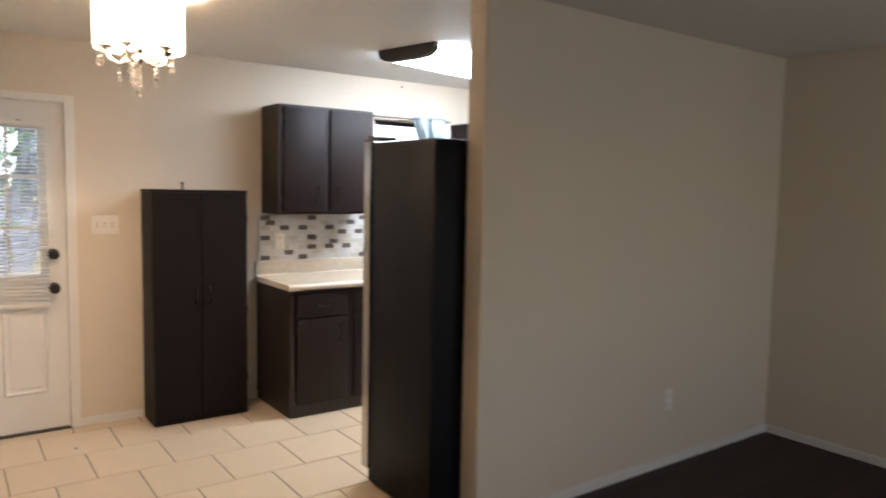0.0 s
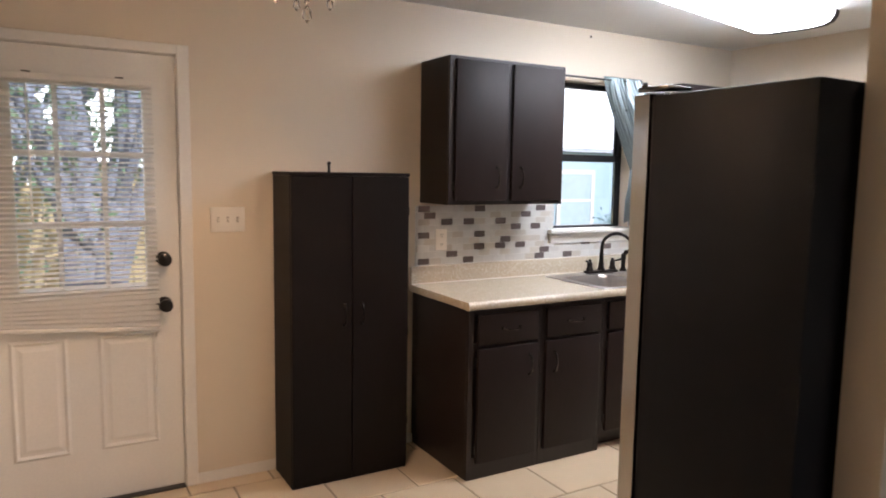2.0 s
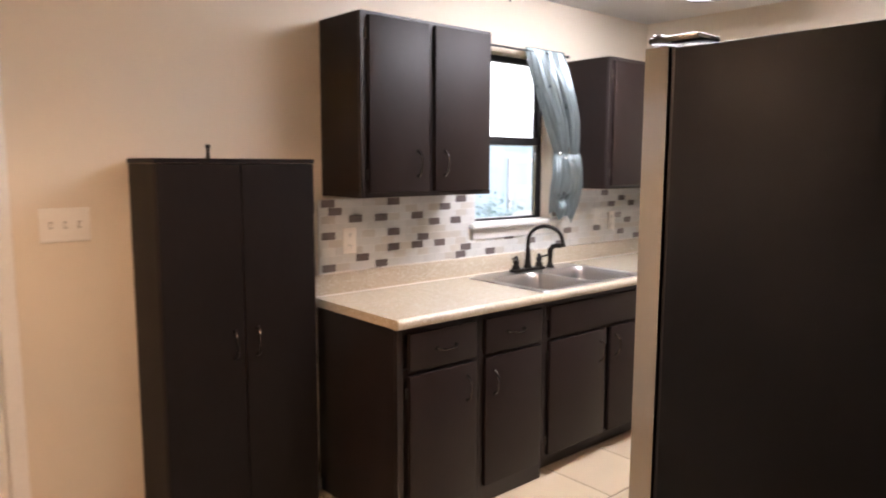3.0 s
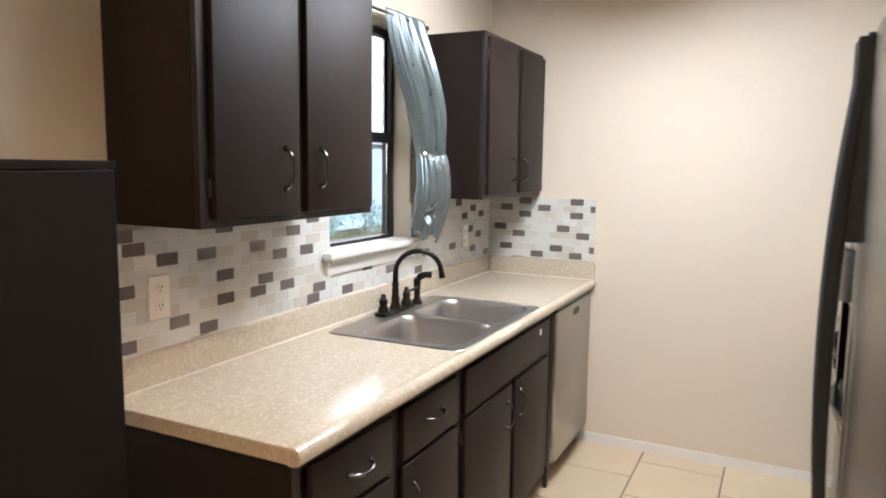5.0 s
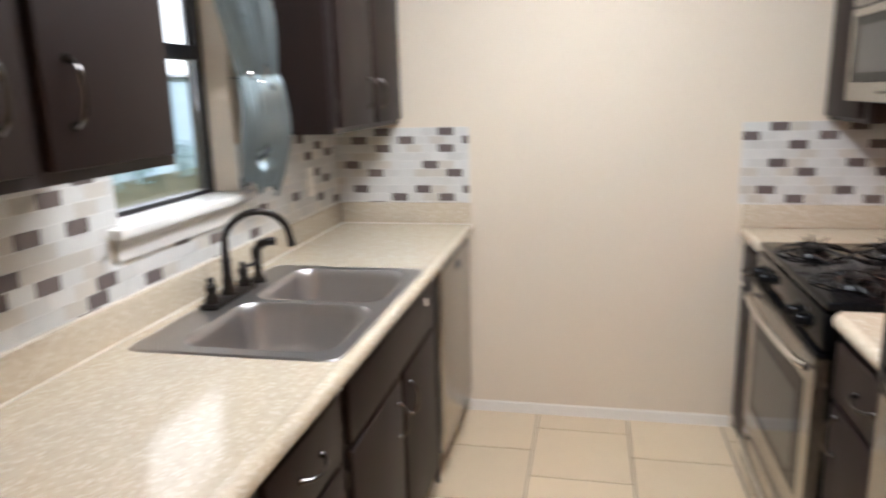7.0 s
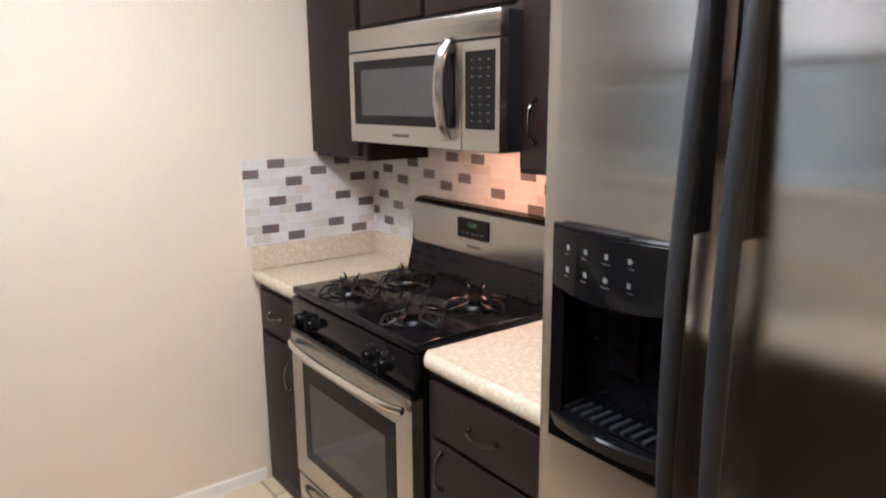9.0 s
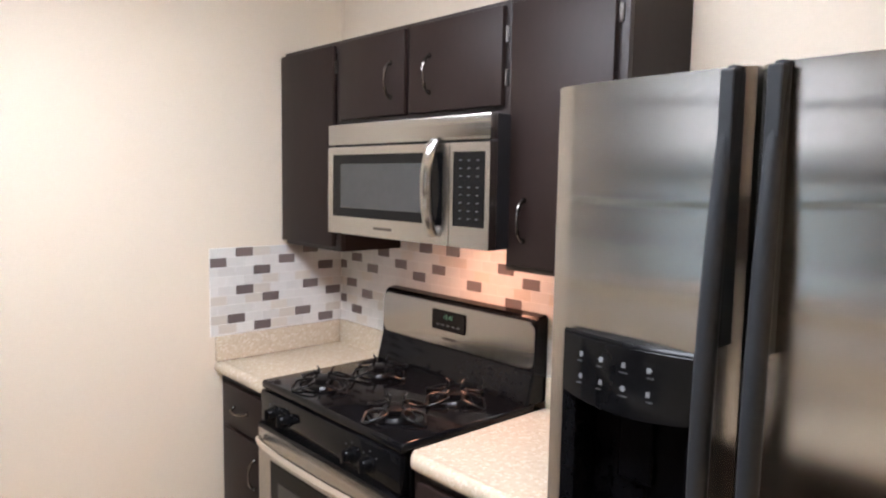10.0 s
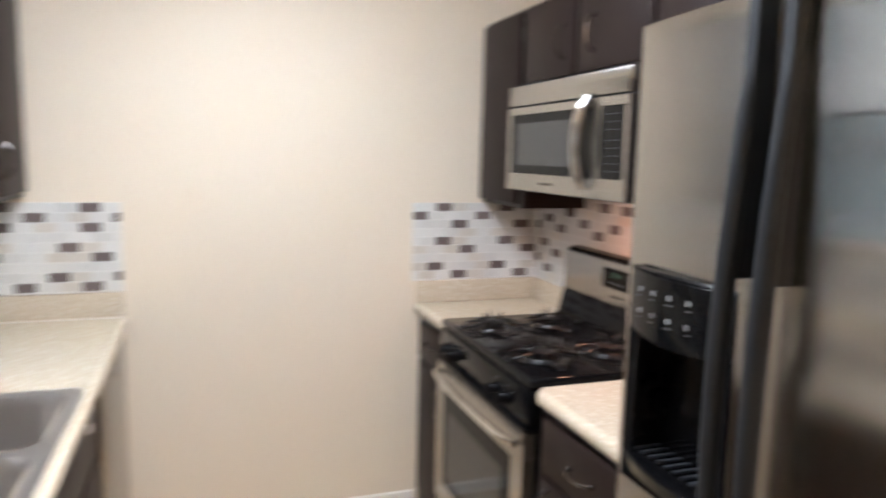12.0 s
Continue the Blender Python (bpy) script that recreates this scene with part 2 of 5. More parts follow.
def part(name, bm, mat, parent, label="", smooth=False):
    """Links a bmesh given in world metres as one mesh under a thing or a part."""
    origin = root_of(parent).location
    bmesh.ops.translate(bm, verts=bm.verts, vec=-origin)
    bmesh.ops.recalc_face_normals(bm, faces=bm.faces)
    me = bpy.data.meshes.new(name)
    bm.to_mesh(me)
    bm.free()
    if smooth:
        me.polygons.foreach_set("use_smooth", [True] * len(me.polygons))
        me.set_sharp_from_angle(angle=radians(38))
    me.materials.append(mat)
    ob = new(name, me)
    ob.parent = parent
    return tagged(ob, label)


def solid(name, bm, mat, kind="structure", label="", category="", smooth=False):
    """A top-level mesh in world metres."""
    bmesh.ops.recalc_face_normals(bm, faces=bm.faces)
    me = bpy.data.meshes.new(name)
    bm.to_mesh(me)
    bm.free()
    if smooth:
        me.polygons.foreach_set("use_smooth", [True] * len(me.polygons))
        me.set_sharp_from_angle(angle=radians(38))
    me.materials.append(mat)
    return tagged(new(name, me), label, category, kind=kind)


def box(x0, x1, y0, y1, z0, z1, bevel=0.0, bm=None, seg=2):
    bm = bm or bmesh.new()
    x0, x1, y0, y1, z0, z1 = min(x0, x1), max(x0, x1), min(y0, y1), max(y0, y1), min(z0, z1), max(z0, z1)
    m = Matrix.LocRotScale(((x0 + x1) / 2, (y0 + y1) / 2, (z0 + z1) / 2), None, (x1 - x0, y1 - y0, z1 - z0))
    made = bmesh.ops.create_cube(bm, size=1, matrix=m)["verts"]
    if bevel:
        edges = list({e for v in made for e in v.link_edges})
        bmesh.ops.bevel(bm, geom=edges, offset=bevel, segments=seg, profile=0.5, affect="EDGES")
    return bm


def sheet(us, vs, holes, w0, w1, plane="xy"):
    """A slab cut into a grid, with the cells named in holes left open, as one closed mesh."""
    bm = bmesh.new()
    put = (lambda u, v, w: (u, v, w)) if plane == "xy" else (lambda u, v, w: (u, w, v))
    at = {(i, k, n): bm.verts.new(put(u, v, w)) for i, u in enumerate(us) for k, v in enumerate(vs) for n, w in enumerate((w0, w1))}
    cells = {(i, k) for i in range(len(us) - 1) for k in range(len(vs) - 1)} - set(holes)
    for i, k in cells:
        for n in (0, 1):
            bm.faces.new((at[i, k, n], at[i + 1, k, n], at[i + 1, k + 1, n], at[i, k + 1, n]))
        for di, dk, a, b in ((0, -1, (i, k), (i + 1, k)), (0, 1, (i, k + 1), (i + 1, k + 1)), (-1, 0, (i, k), (i, k + 1)), (1, 0, (i + 1, k), (i + 1, k + 1))):
            if (i + di, k + dk) not in cells:
                bm.faces.new((at[(*a, 0)], at[(*b, 0)], at[(*b, 1)], at[(*a, 1)]))
    bmesh.ops.delete(bm, geom=[v for v in bm.verts if not v.link_faces], context="VERTS")
    return bm


def tube(pts, radius, seg=10, bm=None, cap=True):
    """A round rod along points; radius is a number or one for each point."""
    bm = bm or bmesh.new()
    pts = [Vector(p) for p in pts]
    rad = radius if isinstance(radius, (list, tuple)) else [radius] * len(pts)
    rings, side = [], None
    for k, p in enumerate(pts):
        d = (pts[min(k + 1, len(pts) - 1)] - pts[max(k - 1, 0)]).normalized()
        ref = side if side and abs(side.dot(d)) < 0.95 else (Vector((0, 0, 1)) if abs(d.z) < 0.9 else Vector((1, 0, 0)))
        side = (ref - d * ref.dot(d)).normalized()
        up = d.cross(side)
        rings.append([bm.verts.new(p + rad[k] * (math.cos(a) * side + math.sin(a) * up)) for a in (2 * math.pi * i / seg for i in range(seg))])
    for a, b in zip(rings, rings[1:]):
        for i in range(seg):
            bm.faces.new((a[i], a[(i + 1) % seg], b[(i + 1) % seg], b[i]))
    if cap:
        bm.faces.new(rings[0])
        bm.faces.new(rings[-1])
    return bm


def turned(profile, at, seg=20, bm=None, axis="z"):
    """A turned solid: (radius, height) pairs about an axis through at."""
    bm = bm or bmesh.new()
    at = Vector(at)
    rings = []
    for r, h in profile:
        ring = []
        for i in range(seg):
            a = 2 * math.pi * i / seg
            c, s = r * math.cos(a), r * math.sin(a)
            ring.append(bm.verts.new(at + (Vector((c, s, h)) if axis == "z" else Vector((c, h, s)))))
        rings.append(ring)
    for a, b in zip(rings, rings[1:]):
        for i in range(seg):
            bm.faces.new((a[i], a[(i + 1) % seg], b[(i + 1) % seg], b[i]))
    bm.faces.new(rings[0])
    bm.faces.new(rings[-1])
    return bm


def rounded(x0, x1, y0, y1, r, n=6):
    """Corner points of a rounded rectangle."""
    pts = []
    for cx, cy, a0 in ((x1 - r, y1 - r, 0), (x0 + r, y1 - r, 90), (x0 + r, y0 + r, 180), (x1 - r, y0 + r, 270)):
        for k in range(n + 1):
            a = radians(a0 + 90 * k / n)
            pts.append((cx + r * math.cos(a), cy + r * math.sin(a)))
    return pts


def bow(parent, x, y, z, s=-1, upright=True, size=0.105, mat=None):
    """A bow-shaped cabinet pull with its two feet."""
    pts, rad = [], []
    for k in range(13):
        u = -1 + 2 * k / 12
        out = 0.006 + 0.022 * (1 - u * u) ** 0.6
        along = u * size / 2
        pts.append((x, y + s * out, z + along) if upright else (x + along, y + s * out, z - 0.006 * (1 - u * u)))
        rad.append(0.0035 + 0.0026 * max(0, 1 - abs(abs(u) - 0.62) / 0.3) + (0.002 if k in (0, 12) else 0))
    bm = tube(pts, rad, 8)
    for u in (-1, 1):
        a = u * size / 2
        turned([(0.008, 0), (0.008, s * 0.003), (0.006, s * 0.008)], (x, y, z + a) if upright else (x + a, y, z), 10, bm, "y")
    return part("handle", bm, mat or PEWTER, parent, "pewter bow handle", True)


def hinge(parent, x, y, z, s):
    bm = box(x - 0.006, x + 0.006, y, y + s * 0.006, z - 0.022, z + 0.022, 0.001)
    tube([(x, y + s * 0.006, z - 0.02), (x, y + s * 0.006, z + 0.02)], 0.004, 8, bm)
    return part("hinge", bm, HINGE, parent, "small metal hinge", True)


def leaf_panel(name, x0, x1, y, z0, z1, s, parent, mat=None):
    """A slab door or drawer front laid over the face frame, with eased edges."""
    return part(name, box(x0, x1, y, y + s * 0.019, z0, z1, 0.004), mat or BROWN, parent, smooth=True)


# ---- structure ----
NX0, NX1, EX, SY, CH = -2.075, 2.58, 2.58, -2.365, 2.44
LIV = LIV_S
bm = sheet((NX0, -2.012, -1.199, 1.0, 1.635, EX), (0, 1.178, 2.058, 2.115, CH), ((1, 0), (1, 1), (3, 1), (3, 2)), 0.0, 0.14, "xz")
solid("wall_north", bm, WALL, label="beige painted wall with a door and window opening", category="wall")
solid("wall_east", box(EX, EX + 0.12, LIV - 0.12, 0.14, 0, CH), WALL, label="plain beige painted end wall", category="wall")
solid("wall_west", box(NX0 - 0.12, NX0, LIV - 0.12, 0.14, 0, CH), WALL, label="beige painted side wall beside the door", category="wall")
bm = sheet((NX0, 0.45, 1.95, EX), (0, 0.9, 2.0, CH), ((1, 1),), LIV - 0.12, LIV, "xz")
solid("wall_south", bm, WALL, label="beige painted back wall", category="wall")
solid("wall_partition", box(0.115, EX, SY - 0.125, SY, 0, CH, 0.004), WALL, label="beige partition wall between kitchen and living room", category="wall")
solid("ceiling", box(NX0 - 0.12, EX + 0.12, LIV - 0.12, 0.14, CH, CH + 0.1), CEIL, label="pale textured ceiling", category="ceiling")
floor_ob = solid("floor_kitchen", box(NX0, EX, -2.45, 0.0, -0.05, -0.004), GROUT, label="cream ceramic tile floor with sandy grout", category="floor")
floor_liv = solid("floor_living", box(NX0, EX, LIV, -2.45, -0.05, -0.004), SLOT, label="dark brown plank floor", category="floor")


def skirting(x0, x1, y0, y1):
    bm = box(x0, x1, y0, y1, 0.0, 0.054)
    top = [e for e in bm.edges if all(v.co.z > 0.05 for v in e.verts)]
    bmesh.ops.bevel(bm, geom=top, offset=0.005, segments=2, affect="EDGES")
    solid("baseboard", bm, WHITE, label="white painted baseboard", category="baseboard")


skirting(-1.156, 0.02, -0.013, 0)
skirting(EX - 0.013, EX, -1.79, -0.58)
skirting(EX - 0.013, EX, LIV, SY - 0.125)
skirting(0.115, EX - 0.013, SY - 0.138, SY - 0.125)
skirting(NX0, NX0 + 0.013, LIV, -0.013)

# back door
door = thing("door_1", "white half-glazed panel door with nine panes", "door", (-1.58, 0, 0), kind="structure")
DX0, DX1, DZ = -2.000, -1.213, 2.045
GX0, GX1, GZ0, GZ1 = -1.885, -1.333, 0.975, 1.905
bm = sheet((DX0, GX0, GX1, DX1), (0.012, GZ0, GZ1, DZ), ((1, 1),), 0.012, 0.056, "xz")
part("leaf", bm, DOORW, door)
for x0, x1 in ((-1.915, -1.690), (-1.570, -1.320)):
    bm = bmesh.new()
    rings = []
    for d, y in ((0, 0.012), (0.012, 0.004), (0.024, 0.012), (0.036, 0.0105), (0.05, 0.006)):
        rings.append([bm.verts.new(c) for c in ((x0 + d, y, 0.245 + d), (x1 - d, y, 0.245 + d), (x1 - d, y, 0.785 - d), (x0 + d, y, 0.785 - d))])
    for a, b in zip(rings, rings[1:]):
        for i in range(4):
            bm.faces.new((a[i], a[(i + 1) % 4], b[(i + 1) % 4], b[i]))
    bm.faces.new(rings[-1])
    part("panel", bm, DOORW, door)
bm = sheet((GX0 - 0.02, GX0 + 0.022, GX1 - 0.022, GX1 + 0.02), (GZ0 - 0.02, GZ0 + 0.022, GZ1 - 0.022, GZ1 + 0.02), ((1, 1),), 0.003, 0.06, "xz")
part("glazing_frame", bm, DOORW, door)
for k in (1, 2):
    x = GX0 + (GX1 - GX0) * k / 3
    part("muntin", box(x - 0.010, x + 0.010, 0.018, 0.05, GZ0 + 0.02, GZ1 - 0.02, 0.003), DOORW, door)
    z = GZ0 + (GZ1 - GZ0) * k / 3
    part("muntin", box(GX0 + 0.02, GX1 - 0.02, 0.0195, 0.0485, z - 0.010, z + 0.010, 0.003), DOORW, door)
for i in range(3):
    for k in range(3):
        x, z = GX0 + (GX1 - GX0) * i / 3, GZ0 + (GZ1 - GZ0) * k / 3
        ob = part("pane", box(x + 0.01, x + (GX1 - GX0) / 3 - 0.01, 0.032, 0.036, z + 0.01, z + (GZ1 - GZ0) / 3 - 0.01), GLASS, door)
        ob.visible_shadow = False
for z, nm in ((1.118, "deadbolt"), (0.905, "knob")):
    bm = turned([(0.012, 0.010), (0.034, 0.010), (0.034, 0.002), (0.030, -0.004), (0.013, -0.008), (0.013, -0.028), (0.024, -0.034), (0.031, -0.046), (0.029, -0.060), (0.012, -0.068)], (-1.285, 0, z), 24, axis="y")
    part(nm, bm, BRONZE, door, "oil-rubbed bronze knob", True)
for z in (0.22, 1.02, 1.80):
    bm = box(DX0 - 0.014, DX0 + 0.006, 0.004, 0.012, z - 0.048, z + 0.048, 0.002)
    tube([(DX0 - 0.004, 0.0, z - 0.046), (DX0 - 0.004, 0.0, z + 0.046)], 0.006, 8, bm)
    part("door_hinge", bm, BRONZE, door, "dark metal hinge", True)
part("threshold", box(DX0, DX1, -0.02, 0.10, 0.0, 0.011, 0.003), HINGE, door, "worn metal threshold")
jamb = thing("trim_door", "white painted door casing", "door trim", (-1.58, 0, 0), kind="structure")
for x0, x1, z0, z1 in ((-2.058, -2.005, 0, 2.095), (-1.208, -1.154, 0, 2.095), (-2.005, -1.208, 2.05, 2.095)):
    part("casing", box(x0, x1, -0.016, 0.0, z0, z1, 0.004), WHITE, jamb)
part("jamb", box(-2.012, -2.002, 0.0, 0.13, 0, 2.05), WHITE, jamb)
part("jamb", box(-1.211, -1.199, 0.0, 0.13, 0, 2.05), WHITE, jamb)
part("jamb", box(-2.002, -1.211, 0.0, 0.13, 2.047, 2.058), WHITE, jamb)

# mini blind on the door, its lower end askew
blind = thing("window_blind", "white vinyl mini blind hanging askew on the door", "blind", (-1.63, -0.02, 1.9))
part("headrail", box(-1.982, -1.318, -0.036, -0.010, 1.895, 1.922, 0.003), WHITE, blind)
for x in (-1.80, -1.45):
    part("bracket", box(x - 0.016, x + 0.016, -0.037, -0.02, 1.924, 1.928, 0.001), SLOT, blind)
for x in (-1.90, -1.64, -1.39):
    part("ladder_cord", tube([(x, -0.023, 1.895), (x + 0.006, -0.023, 0.84)], 0.0012, 6), WHITE, blind)
part("wand", tube([(-1.805, -0.042, 1.89), (-1.80, -0.044, 1.28)], 0.0035, 6), PLASTIC, blind, smooth=True)
N_SLAT = 50
for k in range(N_SLAT):
    u = k / (N_SLAT - 1)
    if k < 43:
        z, drop, tilt = 1.885 - 0.0218 * k, 0.0, radians(17)
    else:
        z, drop, tilt = 0.950 - 0.0165 * (k - 43), 0.0095 * (k - 43), radians(42)
    bm = bmesh.new()
    row = []
    sx0, sx1 = -1.980 + 0.014 * u, -1.320 + 0.012 * u
    for x in (sx0, (sx0 + sx1) / 2, sx1):
        dz = -drop * (x - sx0) / (sx1 - sx0)
        row.append([bm.verts.new((x, -0.023 + v * 0.0127 * math.cos(tilt), z + dz + v * 0.0127 * math.sin(tilt) + 0.0016 * (1 - v * v))) for v in (-1, 0, 1)])
    for a, b in zip(row, row[1:]):
        for i in range(2):
            bm.faces.new((a[i], a[i + 1], b[i + 1], b[i]))
    part("slat", bm, SLAT, blind)
bm = box(-1.966, -1.306, -0.034, -0.012, 0.836, 0.854, 0.003)
bmesh.ops.rotate(bm, verts=bm.verts, cent=(-1.966, -0.02, 0.845), matrix=Matrix.Rotation(radians(4.0), 3, "Y"))
part("bottom_rail", bm, WHITE, blind)

# kitchen window
win = thing("window_1", "dark aluminium single-hung window above the sink", "window", (1.3175, 0.1, 1.195), kind="structure")
WX0, WX1, WZ0, WZ1, WM = 1.0, 1.635, 1.178, 2.115, 1.645
for x0, x1, z0, z1 in ((WX0, WX0 + 0.028, WZ0, WZ1), (WX1 - 0.028, WX1, WZ0, WZ1), (WX0 + 0.028, WX1 - 0.028, WZ0, WZ0 + 0.03), (WX0 + 0.028, WX1 - 0.028, WZ1 - 0.03, WZ1)):
    part("window_frame", box(x0, x1, 0.085, 0.135, z0, z1, 0.003), ALU, win)
part("meeting_rail", box(WX0 + 0.028, WX1 - 0.028, 0.078, 0.125, WM - 0.022, WM + 0.022, 0.003), ALU, win)
for z0, z1, y in ((WZ0 + 0.03, WM - 0.022, 0.098), (WM + 0.022, WZ1 - 0.03, 0.115)):
    for x0, x1 in ((WX0 + 0.028, WX0 + 0.046), (WX1 - 0.046, WX1 - 0.028)):
        part("sash_stile", box(x0, x1, y - 0.008, y + 0.008, z0, z1, 0.002), ALU, win)
    ob = part("pane", box(WX0 + 0.046, WX1 - 0.046, y - 0.002, y + 0.002, z0, z1), GLASS, win)
    ob.visible_shadow = False
part("sash_lock", box(1.30, 1.34, 0.066, 0.08, WM + 0.006, WM + 0.02, 0.002), BRONZE, win)
bm = box(0.952, 1.685, -0.052, 0.0, 1.169, 1.195, 0.006)
box(1.002, 1.633, 0.0, 0.084, 1.179, 1.1945, bm=bm)
part("window_sill", bm, WHITE, win, smooth=True)
bm = box(0.975, 1.665, -0.018, 0.0, 1.107, 1.169, 0.004)
box(0.985, 1.655, -0.028, -0.018, 1.150, 1.169, 0.004, bm)
part("apron", bm, WHITE, win, smooth=True)

# ---- sink run ----
FY = -0.60


def base_unit(x0, x1, y_back, y_front, s, fronts, label, toe=0.0, body_top=0.872):
    """A base cabinet: carcass, face frame, drawers and doors. s: the way its front looks along y. fronts: rows of kind, x0, x1, z0, z1, handle x, handle z, hinge x."""
    cab = thing("base_cabinet", label, "cabinet", ((x0 + x1) / 2, (y_back + y_front) / 2, 0), "base cabinets")
    bm = box(x0, x1, y_back, y_front - s * 0.02, toe, body_top)
    if toe:
        box(x0 + 0.002, x1 - 0.002, y_back, y_front - s * 0.07, 0.0, toe, bm=bm)
    part("body", bm, BROWND, cab)
    zs = toe + 0.012 if toe else 0.0
    bm = box(x0, x0 + 0.03, y_front - s * 0.019, y_front, zs, 0.872, 0.002)
    box(x1 - 0.03, x1, y_front - s * 0.019, y_front, zs, 0.872, 0.002, bm)
    box(x0 + 0.03, x1 - 0.03, y_front - s * 0.019, y_front - s * 0.001, 0.842, 0.872, bm=bm)
    box(x0 + 0.03, x1 - 0.03, y_front - s * 0.019, y_front - s * 0.001, zs, 0.115, bm=bm)
    box(x0 + 0.03, x1 - 0.03, y_front - s * 0.019, y_front - s * 0.001, 0.66, 0.70, bm=bm)
    part("face_frame", bm, BROWND, cab)
    for kind, a, b, z0, z1, hx, hz, gx in fronts:
        p = leaf_panel(kind, a, b, y_front, z0, z1, s, cab)
        if hx is not None:
            bow(p, hx, y_front + s * 0.019, hz, s, kind == "door")
        if gx is not None:
            for z in (z0 + 0.07, z1 - 0.07):
                hinge(p, gx, y_front, z, s)
    return cab


base_unit(0.02, 0.462, 0, FY, -1, (("drawer", 0.07, 0.432, 0.69, 0.845, 0.262, 0.768, None), ("door", 0.07, 0.432, 0.085, 0.672, 0.382, 0.563, 0.064)), "dark brown base cabinet with a drawer at the open end")
base_unit(0.463, 0.888, 0, FY, -1, (("drawer", 0.492, 0.858, 0.69, 0.845, 0.68, 0.772, None), ("door", 0.492, 0.858, 0.085, 0.672, 0.545, 0.556, 0.864)), "dark brown base cabinet with one drawer and door")
base_unit(0.889, 1.905, 0, FY, -1, (("false_front", 0.922, 1.825, 0.69, 0.845, None, 0, None), ("door", 0.922, 1.366, 0.11, 0.672, 1.318, 0.560, 0.916), ("door", 1.405, 1.825, 0.11, 0.672, 1.452, 0.572, 1.831)), "dark brown double-door sink base cabinet", toe=0.10, body_top=0.72)
tag_bit = thing("child_lock", "small white plastic latch on the sink front", "latch", (1.70, -0.622, 0.81))
part("latch", box(1.69, 1.705, -0.625, -0.619, 0.797, 0.822, 0.002), PLASTIC, tag_bit)

# dishwasher
dw = thing("dishwasher", "stainless steel built-in dishwasher beside the end wall", "dishwasher", (2.23, -0.3, 0))
DW0, DW1 = 1.925, 2.535
part("tub", box(DW0 - 0.012, DW1 + 0.012, -0.02, -0.585, 0.10, 0.868), BLACKM, dw)
bm = box(DW0, DW1, -0.585, -0.628, 0.115, 0.852, 0.006)
part("door_panel", bm, STEEL_H, dw, smooth=True)
part("control_strip", box(DW0 + 0.002, DW1 - 0.002, -0.59, -0.624, 0.853, 0.868, 0.002), BLACKM, dw)
part("pocket_handle", box(2.20, 2.285, -0.629, -0.631, 0.792, 0.822, 0.002), BLACKM, dw, "black recessed badge")
part("kick_plate", box(DW0, DW1, -0.50, -0.53, 0.0, 0.10), BLACKM, dw)
for k in range(7):
    z = 0.716 + 0.012 * k
    part("vent_slit", box(DW0 - 0.016, DW0 + 0.003, -0.604, -0.607, z, z + 0.006), MARK, dw)
tagged(part("side_trim", box(DW0 - 0.019, DW0 - 0.001, -0.585, -0.603, 0.0, 0.868), BLACKM, dw))

# worktop with rolled front edge and lip
top = thing("countertop", "cream speckled laminate countertop with rolled edge", "countertop", (1.28, -0.3, 0.875))
bm = sheet((0, 0.915, 1.29, 1.335, 1.71, EX), (-0.605, -0.575, -0.165, -0.02), ((1, 1), (3, 1)), 0.876, 0.914)
part("slab", bm, LAMIN, top)


def nose(x0, x1, y, s, turn_in=0.0):
    """The rolled front edge of a worktop; turn_in rounds its corner at x1."""
    prof = [(0, 0.914), (0.010, 0.916), (0.020, 0.915), (0.029, 0.910), (0.034, 0.901), (0.034, 0.885), (0.029, 0.876), (0.016, 0.872), (0, 0.872)]
    bm = bmesh.new()
    stops = [(x0, 1.0)]
    if turn_in:
        stops += [(x1 - turn_in * (1 - math.sin(a)), math.cos(a)) for a in (radians(12 * k) for k in range(8))]
    else:
        stops.append((x1, 1.0))
    rings = [[bm.verts.new((x, y + s * d * deep, z)) for d, z in prof] for x, deep in stops]
    for a, b in zip(rings, rings[1:]):
        for i in range(len(prof)):
            j = (i + 1) % len(prof)
            bm.faces.new((a[i], a[j], b[j], b[i]))
    bm.faces.new(rings[0])
    bm.faces.new(rings[-1])
    return bm


part("front_edge", nose(0, EX, -0.605, -1), LAMIN, top, smooth=True)
bm = box(0, EX, -0.001, -0.02, 0.876, 1.012, 0.004)
part("back_lip", bm, LAMIN, top, smooth=True)
part("end_lip", box(EX - 0.02, EX, -0.0205, -0.632, 0.915, 1.012, 0.004), LAMIN, top, smooth=True)
# added pale beads that draw the lip's cove highlight as colour
part("highlight_bead", tube([(0.002, -0.0215, 0.9155), (EX - 0.021, -0.0215, 0.9155)], 0.0032, 8), JOINTHI, top, "thin pale bead painted as a joint highlight", True)
part("highlight_bead", tube([(EX - 0.0215, -0.022, 0.9155), (EX - 0.0215, -0.630, 0.9155)], 0.0028, 8), JOINTHI, top, "thin pale bead painted as a joint highlight", True)
part("highlight_bead", tube([(0.045, -0.0105, 1.0125), (EX - 0.021, -0.0105, 1.0125)], 0.0028, 8), JOINTHI, top, "thin pale bead painted as a joint highlight", True)
part("end_strip", box(-0.0015, 0.0, -0.004, -0.635, 0.876, 0.912), LAMIN, top)

